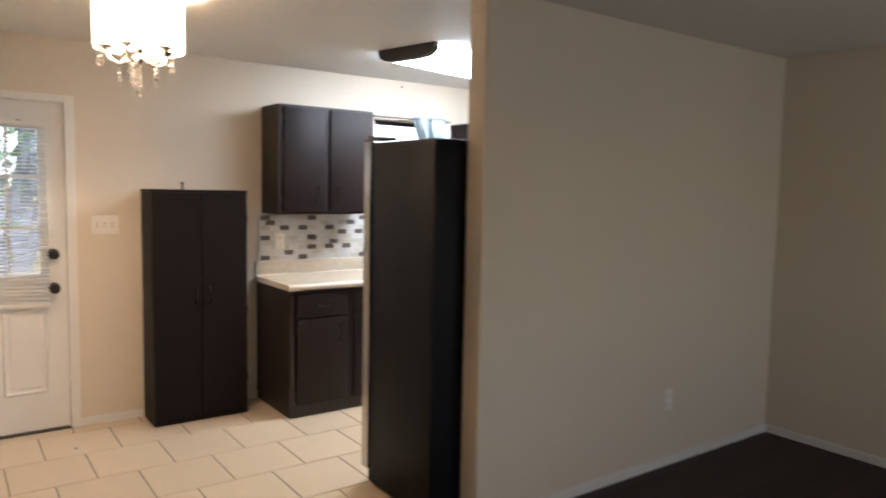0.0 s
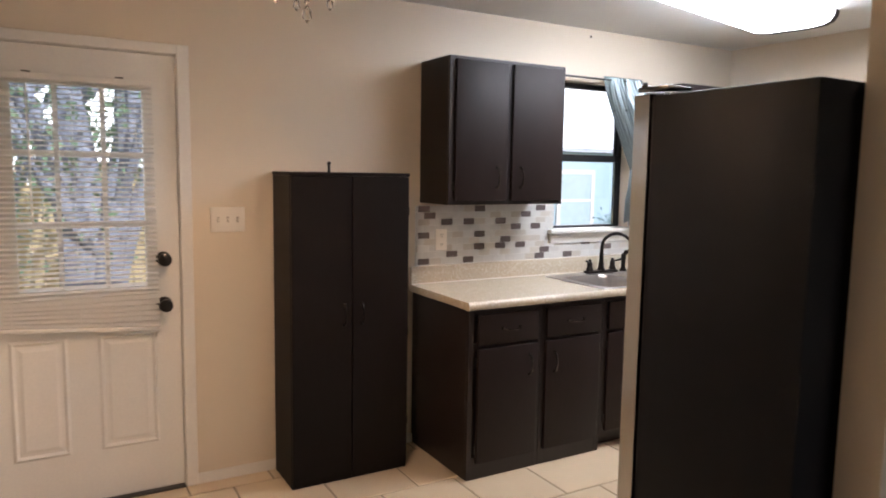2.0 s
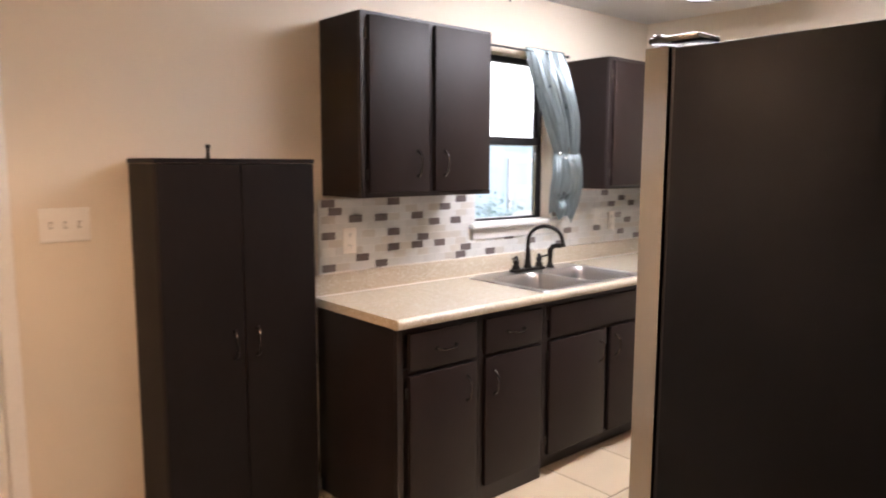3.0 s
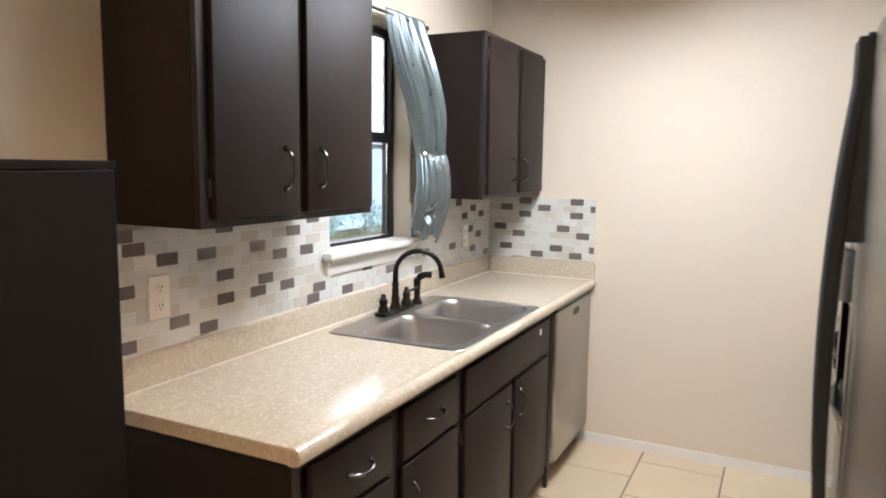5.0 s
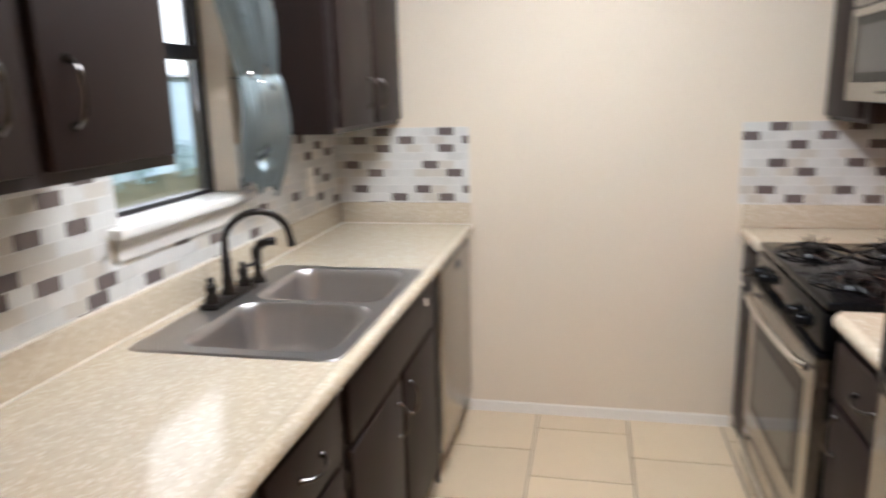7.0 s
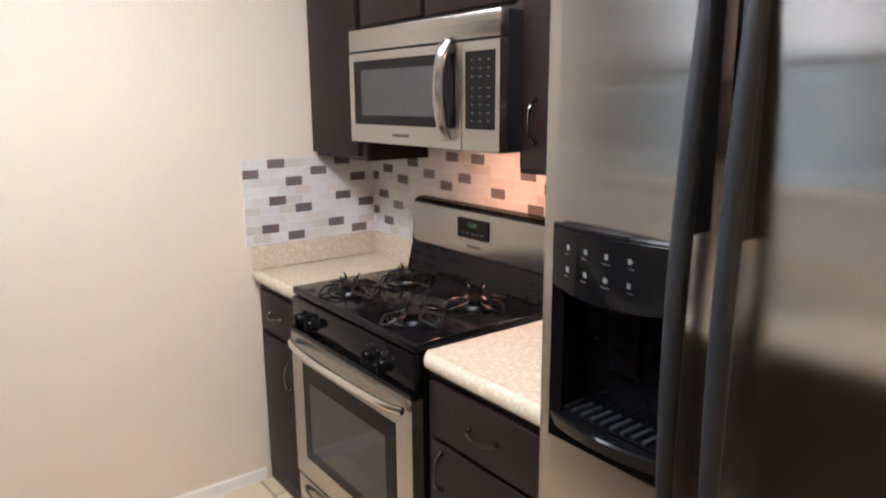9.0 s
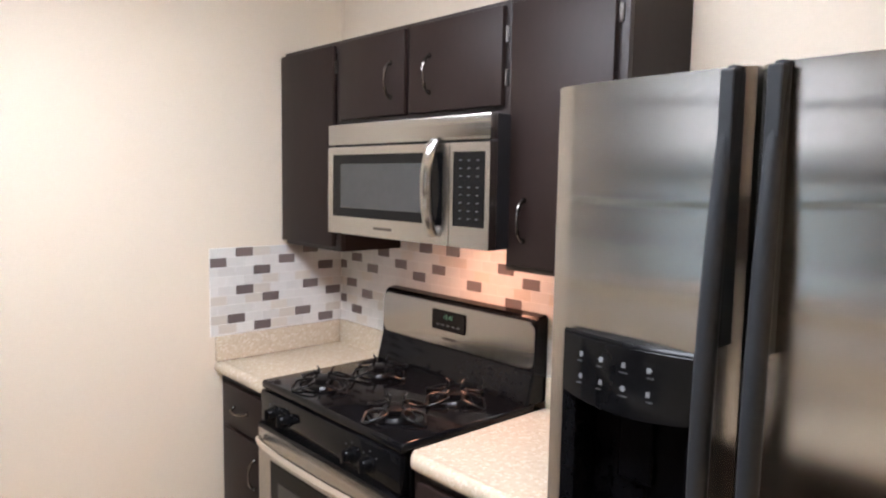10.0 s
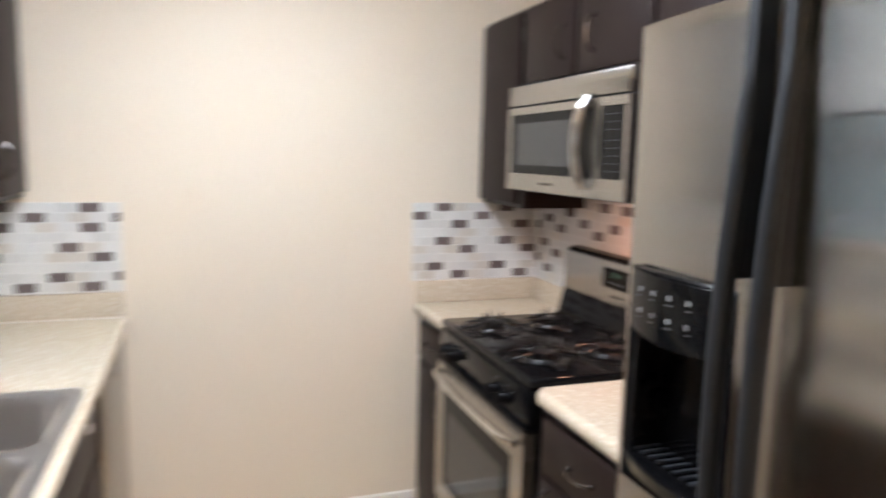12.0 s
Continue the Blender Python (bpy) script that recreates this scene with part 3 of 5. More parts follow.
# double-bowl sink
sink = thing("kitchen_sink", "stainless steel drop-in double-bowl sink", "sink", (1.31, -0.34, 0.914))
bm = bmesh.new()
outline = rounded(0.885, 1.718, -0.612, -0.070, 0.035)
holes = [rounded(0.922, 1.290, -0.582, -0.175, 0.07), rounded(1.315, 1.683, -0.582, -0.175, 0.07)]
edges = []
for loop, z in ((outline, 0.9195), (holes[0], 0.9195), (holes[1], 0.9195)):
    vs = [bm.verts.new((x, y, z)) for x, y in loop]
    edges += [bm.edges.new((vs[i], vs[(i + 1) % len(vs)])) for i in range(len(vs))]
bmesh.ops.triangle_fill(bm, edges=edges, use_beauty=True)
rim = [bm.verts.new((x, y, 0.9145)) for x, y in rounded(0.881, 1.722, -0.616, -0.066, 0.037)]
bm.verts.ensure_lookup_table()
outer = bm.verts[: len(outline)]
for i in range(len(rim)):
    j = (i + 1) % len(rim)
    bm.faces.new((outer[i], outer[j], rim[j], rim[i]))
part("rim", bm, STEEL_S, sink, smooth=True)
for x0, x1 in ((0.922, 1.290), (1.315, 1.683)):
    bm, rings = bmesh.new(), []
    for d, z, r in ((0, 0.9195, 0.07), (0.004, 0.914, 0.07), (0.010, 0.89, 0.068), (0.022, 0.80, 0.066), (0.034, 0.765, 0.064), (0.06, 0.748, 0.06), (0.12, 0.742, 0.05)):
        rings.append([bm.verts.new((x, y, z)) for x, y in rounded(x0 + d, x1 - d, -0.582 + d, -0.175 - d, r)])
    for a, b in zip(rings, rings[1:]):
        for i in range(len(a)):
            j = (i + 1) % len(a)
            bm.faces.new((a[i], a[j], b[j], b[i]))
    bm.faces.new(rings[-1])
    bowl = part("bowl", bm, STEEL_S, sink, smooth=True)
    cx = (x0 + x1) / 2
    part("drain", turned([(0.045, 0.743), (0.045, 0.747), (0.036, 0.748), (0.032, 0.744), (0.01, 0.744)], (cx, -0.37, 0), 20), CHROME, bowl, smooth=True)

# bronze faucet
fc = thing("faucet", "oil-rubbed bronze gooseneck faucet with two levers", "faucet", (1.31, -0.115, 0.92))
part("base_plate", box(1.185, 1.435, -0.142, -0.088, 0.919, 0.936, 0.007, seg=3), BRONZE, fc, smooth=True)
pts = [(1.31, -0.115, 0.93), (1.31, -0.115, 1.0), (1.31, -0.115, 1.075)]
end = Vector((1.418, -0.272, 0))
for k in range(1, 15):
    a = math.pi * k / 14 * 0.97
    q = 0.5 - 0.5 * math.cos(a)
    pts.append((1.31 + (end.x - 1.31) * q, -0.115 + (end.y + 0.115) * q, 1.085 + 0.088 * math.sin(a)))
pts += [(1.42, -0.274, 1.075), (1.422, -0.276, 1.06)]
rad = [0.013, 0.0125, 0.012] + [0.0105] * 14 + [0.012, 0.0135]
bm = tube(pts, rad, 14)
turned([(0.026, 0.935), (0.022, 0.95), (0.017, 0.965), (0.019, 0.975), (0.015, 0.99), (0.014, 1.03), (0.0165, 1.035), (0.0125, 1.045)], (1.31, -0.115, 0), 18, bm)
part("spout", bm, BRONZE, fc, smooth=True)
for x, sx in ((1.215, -1), (1.405, 1)):
    bm = turned([(0.024, 0.935), (0.022, 0.95), (0.015, 0.965), (0.018, 0.975), (0.016, 0.985), (0.009, 0.995), (0.011, 1.003), (0.006, 1.010)], (x, -0.115, 0), 16)
    tube([(x, -0.115, 0.990), (x + sx * 0.022, -0.126, 0.992), (x + sx * 0.045, -0.138, 1.0), (x + sx * 0.056, -0.143, 1.003)], [0.006, 0.005, 0.0075, 0.005], 10, bm)
    part("lever", bm, BRONZE, fc, smooth=True)
spray = thing("side_sprayer", "oil-rubbed bronze side sprayer beside the faucet", "sprayer", (1.50, -0.115, 0.92))
bm = turned([(0.024, 0.919), (0.022, 0.932), (0.015, 0.942), (0.013, 0.96), (0.016, 1.0), (0.017, 1.02), (0.013, 1.035)], (1.50, -0.115, 0), 16)
tube([(1.50, -0.113, 1.02), (1.507, -0.127, 1.042), (1.52, -0.150, 1.050), (1.532, -0.168, 1.047)], [0.012, 0.016, 0.014, 0.015], 12, bm)
part("spray_head", bm, BRONZE, spray, smooth=True)


def eased(bm, x, r=0.022):
    """Rounds the corners of a front at x, seen from in front."""
    picked = [e for e in bm.edges if all(abs(v.co.x - x) < 0.0045 for v in e.verts) and abs(e.verts[0].co.y - e.verts[1].co.y) > 0.01]
    if picked:
        bmesh.ops.bevel(bm, geom=picked, offset=r, segments=5, affect="EDGES", clamp_overlap=True)
    return bm


def wall_unit(x0, x1, y_back, y_front, s, z0, z1, doors, label, group="wall cabinets", soft=False):
    """A wall cabinet: carcass, face frame and slab doors. doors: x0, x1, z0, z1, handle x, handle z, hinge x."""
    cab = thing("wall_cabinet", label, "cabinet", ((x0 + x1) / 2, (y_back + y_front) / 2, z0), group)
    bm = box(x0, x1, y_back, y_front - s * 0.018, z0, z1)
    part("body", eased(bm, x1) if soft else bm, BROWN, cab)
    bm = box(x1 - 0.03, x1, y_front - s * 0.018, y_front, z0, z1)
    if soft:
        eased(bm, x1)
    box(x0, x0 + 0.03, y_front - s * 0.018, y_front, z0, z1, 0.002, bm)
    box(x0 + 0.03, x1 - 0.03, y_front - s * 0.018, y_front - s * 0.001, z1 - 0.035, z1, bm=bm)
    box(x0 + 0.03, x1 - 0.03, y_front - s * 0.018, y_front - s * 0.001, z0, z0 + 0.035, bm=bm)
    if len(doors) == 2:
        m = (doors[0][1] + doors[1][0]) / 2
        box(m - 0.022, m + 0.022, y_front - s * 0.018, y_front - s * 0.001, z0 + 0.035, z1 - 0.035, bm=bm)
    part("face_frame", bm, BROWND, cab)
    for a, b, c, d, hx, hz, gx in doors:
        p = leaf_panel("door", a, b, y_front, c, d, s, cab)
        if hx is not None:
            bow(p, hx, y_front + s * 0.019, hz, s, True, 0.108)
        for z in (c + 0.075, d - 0.075):
            hinge(p, gx, y_front, z, s)
    return cab


wall_unit(0.058, 0.805, 0, -0.312, -1, 1.370, 2.132, ((0.090, 0.410, 1.392, 2.116, 0.346, 1.514, 0.084), (0.446, 0.786, 1.392, 2.116, 0.502, 1.516, 0.792)), "dark brown two-door wall cabinet near the window")
wall_unit(1.750, 2.572, 0, -0.312, -1, 1.372, 2.118, ((1.775, 2.140, 1.392, 2.098, 2.078, 1.508, 1.769), (2.190, 2.540, 1.392, 2.098, 2.232, 1.505, 2.546)), "dark brown two-door wall cabinet in the corner", soft=True)

# tall pantry
pan = thing("pantry_cabinet", "tall black two-door storage cabinet against the wall", "cabinet", (-0.475, -0.15, 0))
PX0, PX1 = -0.772, -0.160
part("body", box(PX0, PX1, -0.016, -0.284, 0.0, 1.512, 0.002), BLACKP, pan)
part("top", box(PX0 - 0.003, PX1 + 0.003, -0.014, -0.300, 1.513, 1.530, 0.002), BLACKP, pan)
for a, b, hx in ((PX0 + 0.002, -0.468, -0.508), (-0.464, PX1 - 0.002, -0.416)):
    p = part("door", box(a, b, -0.285, -0.301, 0.035, 1.510, 0.002), BLACKP, pan)
    bow(p, hx, -0.301, 0.84, -1, True, 0.10, BRONZE)
part("plinth", box(PX0 + 0.002, PX1 - 0.002, -0.27, -0.292, 0.0, 0.034), BLACKP, pan)
for z in (0.25, 0.72, 1.34):
    bm = tube([(PX1 + 0.004, -0.284, z - 0.02), (PX1 + 0.004, -0.284, z + 0.02)], 0.005, 8)
    box(PX1, PX1 + 0.003, -0.268, -0.284, z - 0.018, z + 0.018, bm=bm)
    part("hinge", bm, BRONZE, pan, smooth=True)
peg = thing("wall_peg", "small dark peg above the storage cabinet", "peg", (-0.582, -0.16, 1.53))
part("peg", turned([(0.008, 1.5305), (0.008, 1.535), (0.0065, 1.54), (0.0065, 1.565), (0.009, 1.568), (0.009, 1.576), (0.004, 1.58)], (-0.582, -0.29, 0), 12), BRONZE, peg, smooth=True)

# wall plates
sw = thing("light_switch", "ivory three-gang light switch plate", "light switch", (-0.99, 0, 1.295))
part("plate", box(-1.072, -0.908, -0.007, 0, 1.236, 1.356, 0.003), PLASTIC, sw, smooth=True)
for x in (-1.036, -0.990, -0.944):
    part("slot", box(x - 0.006, x + 0.006, -0.008, -0.006, 1.283, 1.309), TOGR, sw)
    bm = box(x - 0.004, x + 0.004, -0.02, -0.006, 1.292, 1.303, 0.002)
    bmesh.ops.rotate(bm, verts=bm.verts, cent=(x, -0.007, 1.296), matrix=Matrix.Rotation(radians(20), 3, "X"))
    part("toggle", bm, PLASTIC, sw)


def outlet(x, y, z, s, label):
    o = thing("wall_outlet", label, "outlet", (x, y, z), "wall outlets")
    part("plate", box(x - 0.036, x + 0.036, y, y + s * 0.006, z - 0.06, z + 0.06, 0.0025), PLASTIC, o, smooth=True)
    for dz in (-0.026, 0.026):
        r = part("receptacle", turned([(0.017, s * 0.004), (0.017, s * 0.0075), (0.016, s * 0.0085)], (x, y, z + dz), 20, axis="y"), PLASTIC, o)
        for dx in (-0.006, 0.006):
            part("slot", box(x + dx - 0.0013, x + dx + 0.0013, y + s * 0.0082, y + s * 0.0092, z + dz - 0.001, z + dz + 0.008), SLOT, r)
        part("slot", box(x - 0.002, x + 0.002, y + s * 0.0082, y + s * 0.0092, z + dz - 0.010, z + dz - 0.006), SLOT, r)


outlet(0.192, -0.010, 1.158, -1, "ivory wall outlet set in the tile backsplash")
outlet(2.225, -0.010, 1.15, -1, "ivory wall outlet below the corner cabinet")
outlet(1.51, SY - 0.125, 0.385, -1, "ivory wall outlet low on the partition")

# curtain rod and tied-back curtain
rod = thing("curtain_rod", "thin dark curtain rod over the window", "curtain rod", (1.35, -0.05, 2.135))
bm = tube([(0.96, -0.05, 2.135), (1.70, -0.05, 2.135)], 0.006, 10)
part("rod", bm, ALU, rod, smooth=True)
for x in (0.96, 1.70):
    part("finial", turned([(0.004, -0.05), (0.010, -0.052), (0.010, -0.046), (0.004, -0.043)], (x, 0, 2.135), 10, axis="y"), ALU, rod, smooth=True)
    part("bracket", box(x - 0.014 if x > 1 else x + 0.008, x - 0.008 if x > 1 else x + 0.014, -0.05, 0.0, 2.128, 2.142), ALU, rod)
cur = thing("curtain", "grey-blue satin curtain gathered and tied back", "curtain", (1.6, -0.06, 2.14))
bm = bmesh.new()
NU, NV = 260, 120
rows_c = []
TIE = 0.62


def ease(a, b, w):
    w = max(0.0, min(1.0, w))
    return a + (b - a) * w * w * (3 - 2 * w)


for v in range(NV + 1):
    q = v / NV
    z = 2.155 - 0.935 * q
    # the two edges of the cloth, how far it hangs out and the depth of its folds
    if q < TIE:
        w = q / TIE
        xl, xr = 1.325 + 0.245 * w ** 1.35, 1.655 + 0.058 * min(1, w * 1.5)
        off, bulge = ease(-0.050, -0.076, w), 0.068 * math.sin(math.pi * min(1, w * 0.62)) ** 0.9
        amp = ease(0.011, 0.025, w * 2.5)
        pinch = w ** 4
    else:
        w = (q - TIE) / (1 - TIE)
        puff = math.sin(math.pi * w * 0.93) ** 0.8
        xl, xr = 1.570 - 0.060 * math.sin(math.pi * min(1, w * 0.72)), 1.722 - 0.030 * w ** 2
        off, bulge = -0.076 - 0.030 * puff, 0.064 + 0.014 * puff - 0.040 * w * w
        amp = 0.025 + 0.004 * puff
        pinch = max(0, 1 - w * 3.0)
    ring = []
    for u in range(NU + 1):
        p = u / NU
        # folds gather at the hook near the cloth's inner edge
        g = p - 0.16 * pinch * math.sin(math.pi * p)
        ph = p * 5.6 * 2 * math.pi + 1.3 * math.sin(5 * p) + 0.55 * math.sin(q * 2.6 + p * 3)
        fold = (0.55 * math.sin(ph) + 0.55 * (1 - 2 * abs(math.sin(ph / 2 + 0.8)))) * (1 - 0.55 * ease(0, 1, (q - 0.84) / 0.16))
        fine = 0.10 * math.sin(2.6 * ph + 2.5 * math.sin(q * 6 + p * 4)) + 0.25 * math.sin(0.37 * ph + q * 1.5)
        crease = noise.noise((p * 10, q * 2.2, 2)) * 0.30 + noise.noise((p * 7, q * 9, 5)) * 1.1 * max(0, q - 0.6)
        x = xl + (xr - xl) * g
        # the hem is tucked up and rolls forward, lowest at the outer side
        hem = -0.030 * ease(0, 1, (p - 0.15) * 1.6) * max(0, q - 0.84) / 0.16 + 0.020 * math.sin(ph * 0.33) * max(0, q - 0.8) * 5
        tuck = 0.055 * math.exp(-((q - 0.90) / 0.030) ** 2) * math.exp(-((p - 0.45) / 0.25) ** 2)
        y = off + 1.25 * amp * (fold + fine + crease) - bulge * p ** 0.85 + tuck
        ring.append(bm.verts.new((min(x, 1.74), min(y, -0.012), z + hem)))
    rows_c.append(ring)
for a, b in zip(rows_c, rows_c[1:]):
    for i in range(NU):
        bm.faces.new((a[i], a[i + 1], b[i + 1], b[i]))
ob = part("panel", bm, CURT, cur, smooth=True)
md = ob.modifiers.new("cloth", "SOLIDIFY")
md.thickness = 0.002
part("hook", tube([(1.64, 0.0, 1.565), (1.61, -0.05, 1.562), (1.578, -0.105, 1.553), (1.600, -0.140, 1.550), (1.616, -0.145, 1.575), (1.612, -0.142, 1.605)], 0.0035, 8), CHROME, cur, "bright metal tieback hook", True)
part("hook_rose", turned([(0.004, -0.10), (0.010, -0.103), (0.013, -0.108), (0.009, -0.114), (0.002, -0.117)], (1.580, 0, 1.572), 14, axis="y"), CHROME, cur, "small bright metal rosette", True)

# ---- stove side ----
SF = -1.803
base_unit(2.192, EX - 0.003, SY, SF - 0.01, 1, (("drawer", 2.222, 2.535, 0.69, 0.845, 2.385, 0.768, None), ("door", 2.222, 2.535, 0.085, 0.672, 2.275, 0.56, None)), "narrow dark brown base cabinet between stove and end wall")
base_unit(0.905, 1.408, SY, SF - 0.01, 1, (("drawer", 0.935, 1.376, 0.69, 0.845, 1.155, 0.768, None), ("door", 0.935, 1.376, 0.085, 0.672, 1.325, 0.60, None)), "dark brown base cabinet between stove and refrigerator")
for x0, x1, lab in ((2.189, EX, "short cream laminate countertop in the corner"), (0.897, 1.411, "short cream laminate countertop beside the refrigerator")):
    ct = thing("countertop", lab, "countertop", ((x0 + x1) / 2, -2.08, 0.875))
    part("slab", box(x0, x1, SY + 0.02, SF - 0.014, 0.876, 0.914), LAMIN, ct)
    part("front_edge", nose(x0, x1, SF - 0.014, 1, 0.0 if x1 == EX else 0.03), LAMIN, ct, smooth=True)
    part("back_lip", box(x0, x1, SY + 0.001, SY + 0.02, 0.876, 1.012, 0.004), LAMIN, ct, smooth=True)
    if x1 == EX:
        part("end_lip", box(EX - 0.02, EX, SY + 0.0205, SF + 0.018, 0.915, 1.012, 0.004), LAMIN, ct, smooth=True)

stove = thing("gas_range", "stainless steel and black four-burner gas range", "stove", (1.83, -2.08, 0))
RX0, RX1 = 1.415, 2.185
part("body", box(RX0, RX1, SY + 0.004, SF, 0.03, 0.905, 0.004), BLACK, stove)
bm = box(RX0 - 0.001, RX1 + 0.001, SY + 0.06, SF + 0.028, 0.906, 0.936, 0.010, seg=3)
part("cooktop", bm, BLACK, stove, "black enamel cooktop", True)
BG = -2.34
# backguard: rounded black shell with a steel face
prof = [(SY + 0.004, 0.93), (BG + 0.075, 0.93), (BG + 0.05, 1.03), (BG + 0.040, 1.04), (BG + 0.040, 1.19), (BG + 0.030, 1.205), (SY + 0.012, 1.212), (SY + 0.004, 1.205)]
bm = bmesh.new()
ends = [[bm.verts.new((x, y, z)) for y, z in prof] for x in (RX0, RX1)]
for i in range(len(prof)):
    j = (i + 1) % len(prof)
    bm.faces.new((ends[0][i], ends[0][j], ends[1][j], ends[1][i]))
bm.faces.new(ends[0])
bm.faces.new(ends[1])
bmesh.ops.bevel(bm, geom=bm.edges[:], offset=0.006, segments=2, affect="EDGES")
bg = part("backguard", bm, BLACK, stove, smooth=True)
bm = bmesh.new()
a = [bm.verts.new((x, BG + 0.041, z)) for x, z in rounded(RX0 + 0.004, RX1 - 0.004, 1.042, 1.192, 0.03, 5)]
b = [bm.verts.new((v.co.x, BG + 0.046, v.co.z)) for v in a]
for i in range(len(a)):
    j = (i + 1) % len(a)
    bm.faces.new((a[i], a[j], b[j], b[i]))
bm.faces.new(b)
part("face_plate", bm, STEEL_H, bg, "brushed steel face plate")
part("clock_window", box(1.722, 1.892, BG + 0.046, BG + 0.050, 1.098, 1.168, 0.003), BLACK, bg)


def writing(name, text, size, m, mat, parent):
    """Raised lettering in the built-in typeface, as a mesh."""
    cu = bpy.data.curves.new(name, "FONT")
    cu.body, cu.size, cu.extrude, cu.align_x, cu.align_y = text, size, 0.0004, "CENTER", "CENTER"
    tmp = bpy.data.objects.new(name, cu)
    me = bpy.data.meshes.new_from_object(tmp)
    bpy.data.objects.remove(tmp)
    me.transform(m)
    bm = bmesh.new()
    bm.from_mesh(me)
    return part(name, bm, mat, parent)


SOUTH = Matrix.Rotation(radians(180), 4, "Z") @ Matrix.Rotation(radians(90), 4, "X")
writing("digits", "12:41", 0.024, Matrix.Translation((1.807, BG + 0.0505, 1.146)) @ SOUTH, LED, bg)
for k in range(5):
    x = 1.755 + 0.026 * k
    part("button_mark", box(x - 0.007, x + 0.007, BG + 0.050, BG + 0.0508, 1.115, 1.119), MARK, bg)
part("badge", box(1.77, 1.84, BG + 0.0462, BG + 0.0475, 1.066, 1.073), PEWTER, bg)
# control panel with knobs, oven door, drawer
bm = box(RX0 + 0.002, RX1 - 0.002, SF, SF + 0.032, 0.795, 0.904, 0.008)
cp = part("control_panel", bm, BLACK, stove, smooth=True)
for x in (2.085, 2.005, 1.635, 1.550):
    bm = turned([(0.026, 0.030), (0.026, 0.036), (0.021, 0.040), (0.019, 0.058), (0.016, 0.062)], (x, SF, 0.843), 20, axis="y")
    box(x - 0.004, x + 0.004, SF + 0.055, SF + 0.070, 0.825, 0.861, 0.002, bm)
    part("knob", bm, BLACK, cp, "black burner knob", True)
    for dx, dz in ((-0.03, 0.022), (0.0, 0.034), (0.03, 0.022)):
        part("dial_mark", box(x + dx - 0.004, x + dx + 0.004, SF + 0.0325, SF + 0.0332, 0.843 + dz, 0.846 + dz), MARK, cp)
bm = sheet((RX0 + 0.004, 1.50, 2.10, RX1 - 0.004), (0.235, 0.315, 0.68, 0.775), ((1, 1),), SF + 0.004, SF + 0.042, "xz")
od = part("oven_door", bm, STEEL_H, stove, "brushed steel oven door")
part("oven_glass", box(1.50, 2.10, SF + 0.005, SF + 0.0435, 0.315, 0.68, 0.004), BLACK, od, "black oven window")
part("window_pane", box(1.555, 2.045, SF + 0.0437, SF + 0.0447, 0.36, 0.62), DGLASS, od)
part("door_top_trim", box(RX0 + 0.004, RX1 - 0.004, SF + 0.006, SF + 0.044, 0.776, 0.792, 0.003), BLACK, od)
pts = [(RX0 + 0.03 + (RX1 - RX0 - 0.06) * k / 16, SF + 0.055 + 0.03 * math.sin(math.pi * k / 16) ** 0.4, 0.742) for k in range(17)]
part("door_handle", tube(pts, 0.012, 12), CHROME, od, "bright steel bar handle", True)
part("storage_drawer", box(RX0 + 0.004, RX1 - 0.004, SF + 0.004, SF + 0.040, 0.06, 0.222, 0.006), STEEL_H, stove, "brushed steel storage drawer", True)
pts = [(RX0 + 0.06 + (RX1 - RX0 - 0.12) * k / 16, SF + 0.045 + 0.028 * math.sin(math.pi * k / 16) ** 0.4, 0.185) for k in range(17)]
part("drawer_handle", tube(pts, 0.010, 10), CHROME, stove, "bright steel bar handle", True)
for x in (RX0 + 0.05, RX1 - 0.05):
    part("foot", turned([(0.018, 0.0), (0.018, 0.01), (0.01, 0.012), (0.01, 0.03)], (x, SF - 0.05, 0), 12), BLACKM, stove)
for x in (1.605, 1.995):
    for y in (-1.905, -2.14):
        bm = turned([(0.052, 0.936), (0.048, 0.942), (0.034, 0.944), (0.034, 0.952), (0.040, 0.954), (0.040, 0.962), (0.030, 0.966)], (x, y, 0), 22)
        part("burner", bm, IRON, stove, "black burner cap", True)
        part("drip_ring", turned([(0.086, 0.9362), (0.086, 0.9385), (0.060, 0.9375), (0.058, 0.9365)], (x, y, 0), 28), BLACK, stove, smooth=True)
        bm = bmesh.new()
        h = 0.960
        for i in range(4):
            c, sn = math.cos(radians(90 * i)), math.sin(radians(90 * i))
            # one arm: a pinched wire loop from the burner out to the rim, and a curled prong at its inner end
            wire = []
            for out, side, z in ((0.040, 0.0, h + 0.004), (0.060, 0.030, h), (0.090, 0.034, h - 0.004), (0.125, 0.010, 0.942), (0.125, -0.010, 0.942), (0.090, -0.034, h - 0.004), (0.060, -0.030, h), (0.040, 0.0, h + 0.004)):
                wire.append((x + c * out - sn * side, y + (sn * out + c * side) * 0.92, z))
            tube(wire, 0.0042, 6, bm)
            tube([(x + c * 0.048, y + sn * 0.044, h + 0.002), (x + c * 0.030, y + sn * 0.028, h + 0.012), (x + c * 0.032, y + sn * 0.030, h + 0.026), (x + c * 0.042, y + sn * 0.039, h + 0.034)], [0.0052, 0.005, 0.004, 0.0022], 6, bm)
            tube([(x + c * 0.125, y + sn * 0.115, 0.942), (x + c * 0.128, y + sn * 0.118, 0.937)], 0.006, 6, bm)
        part("grate", bm, IRON, stove, "black cast-iron grate", True)

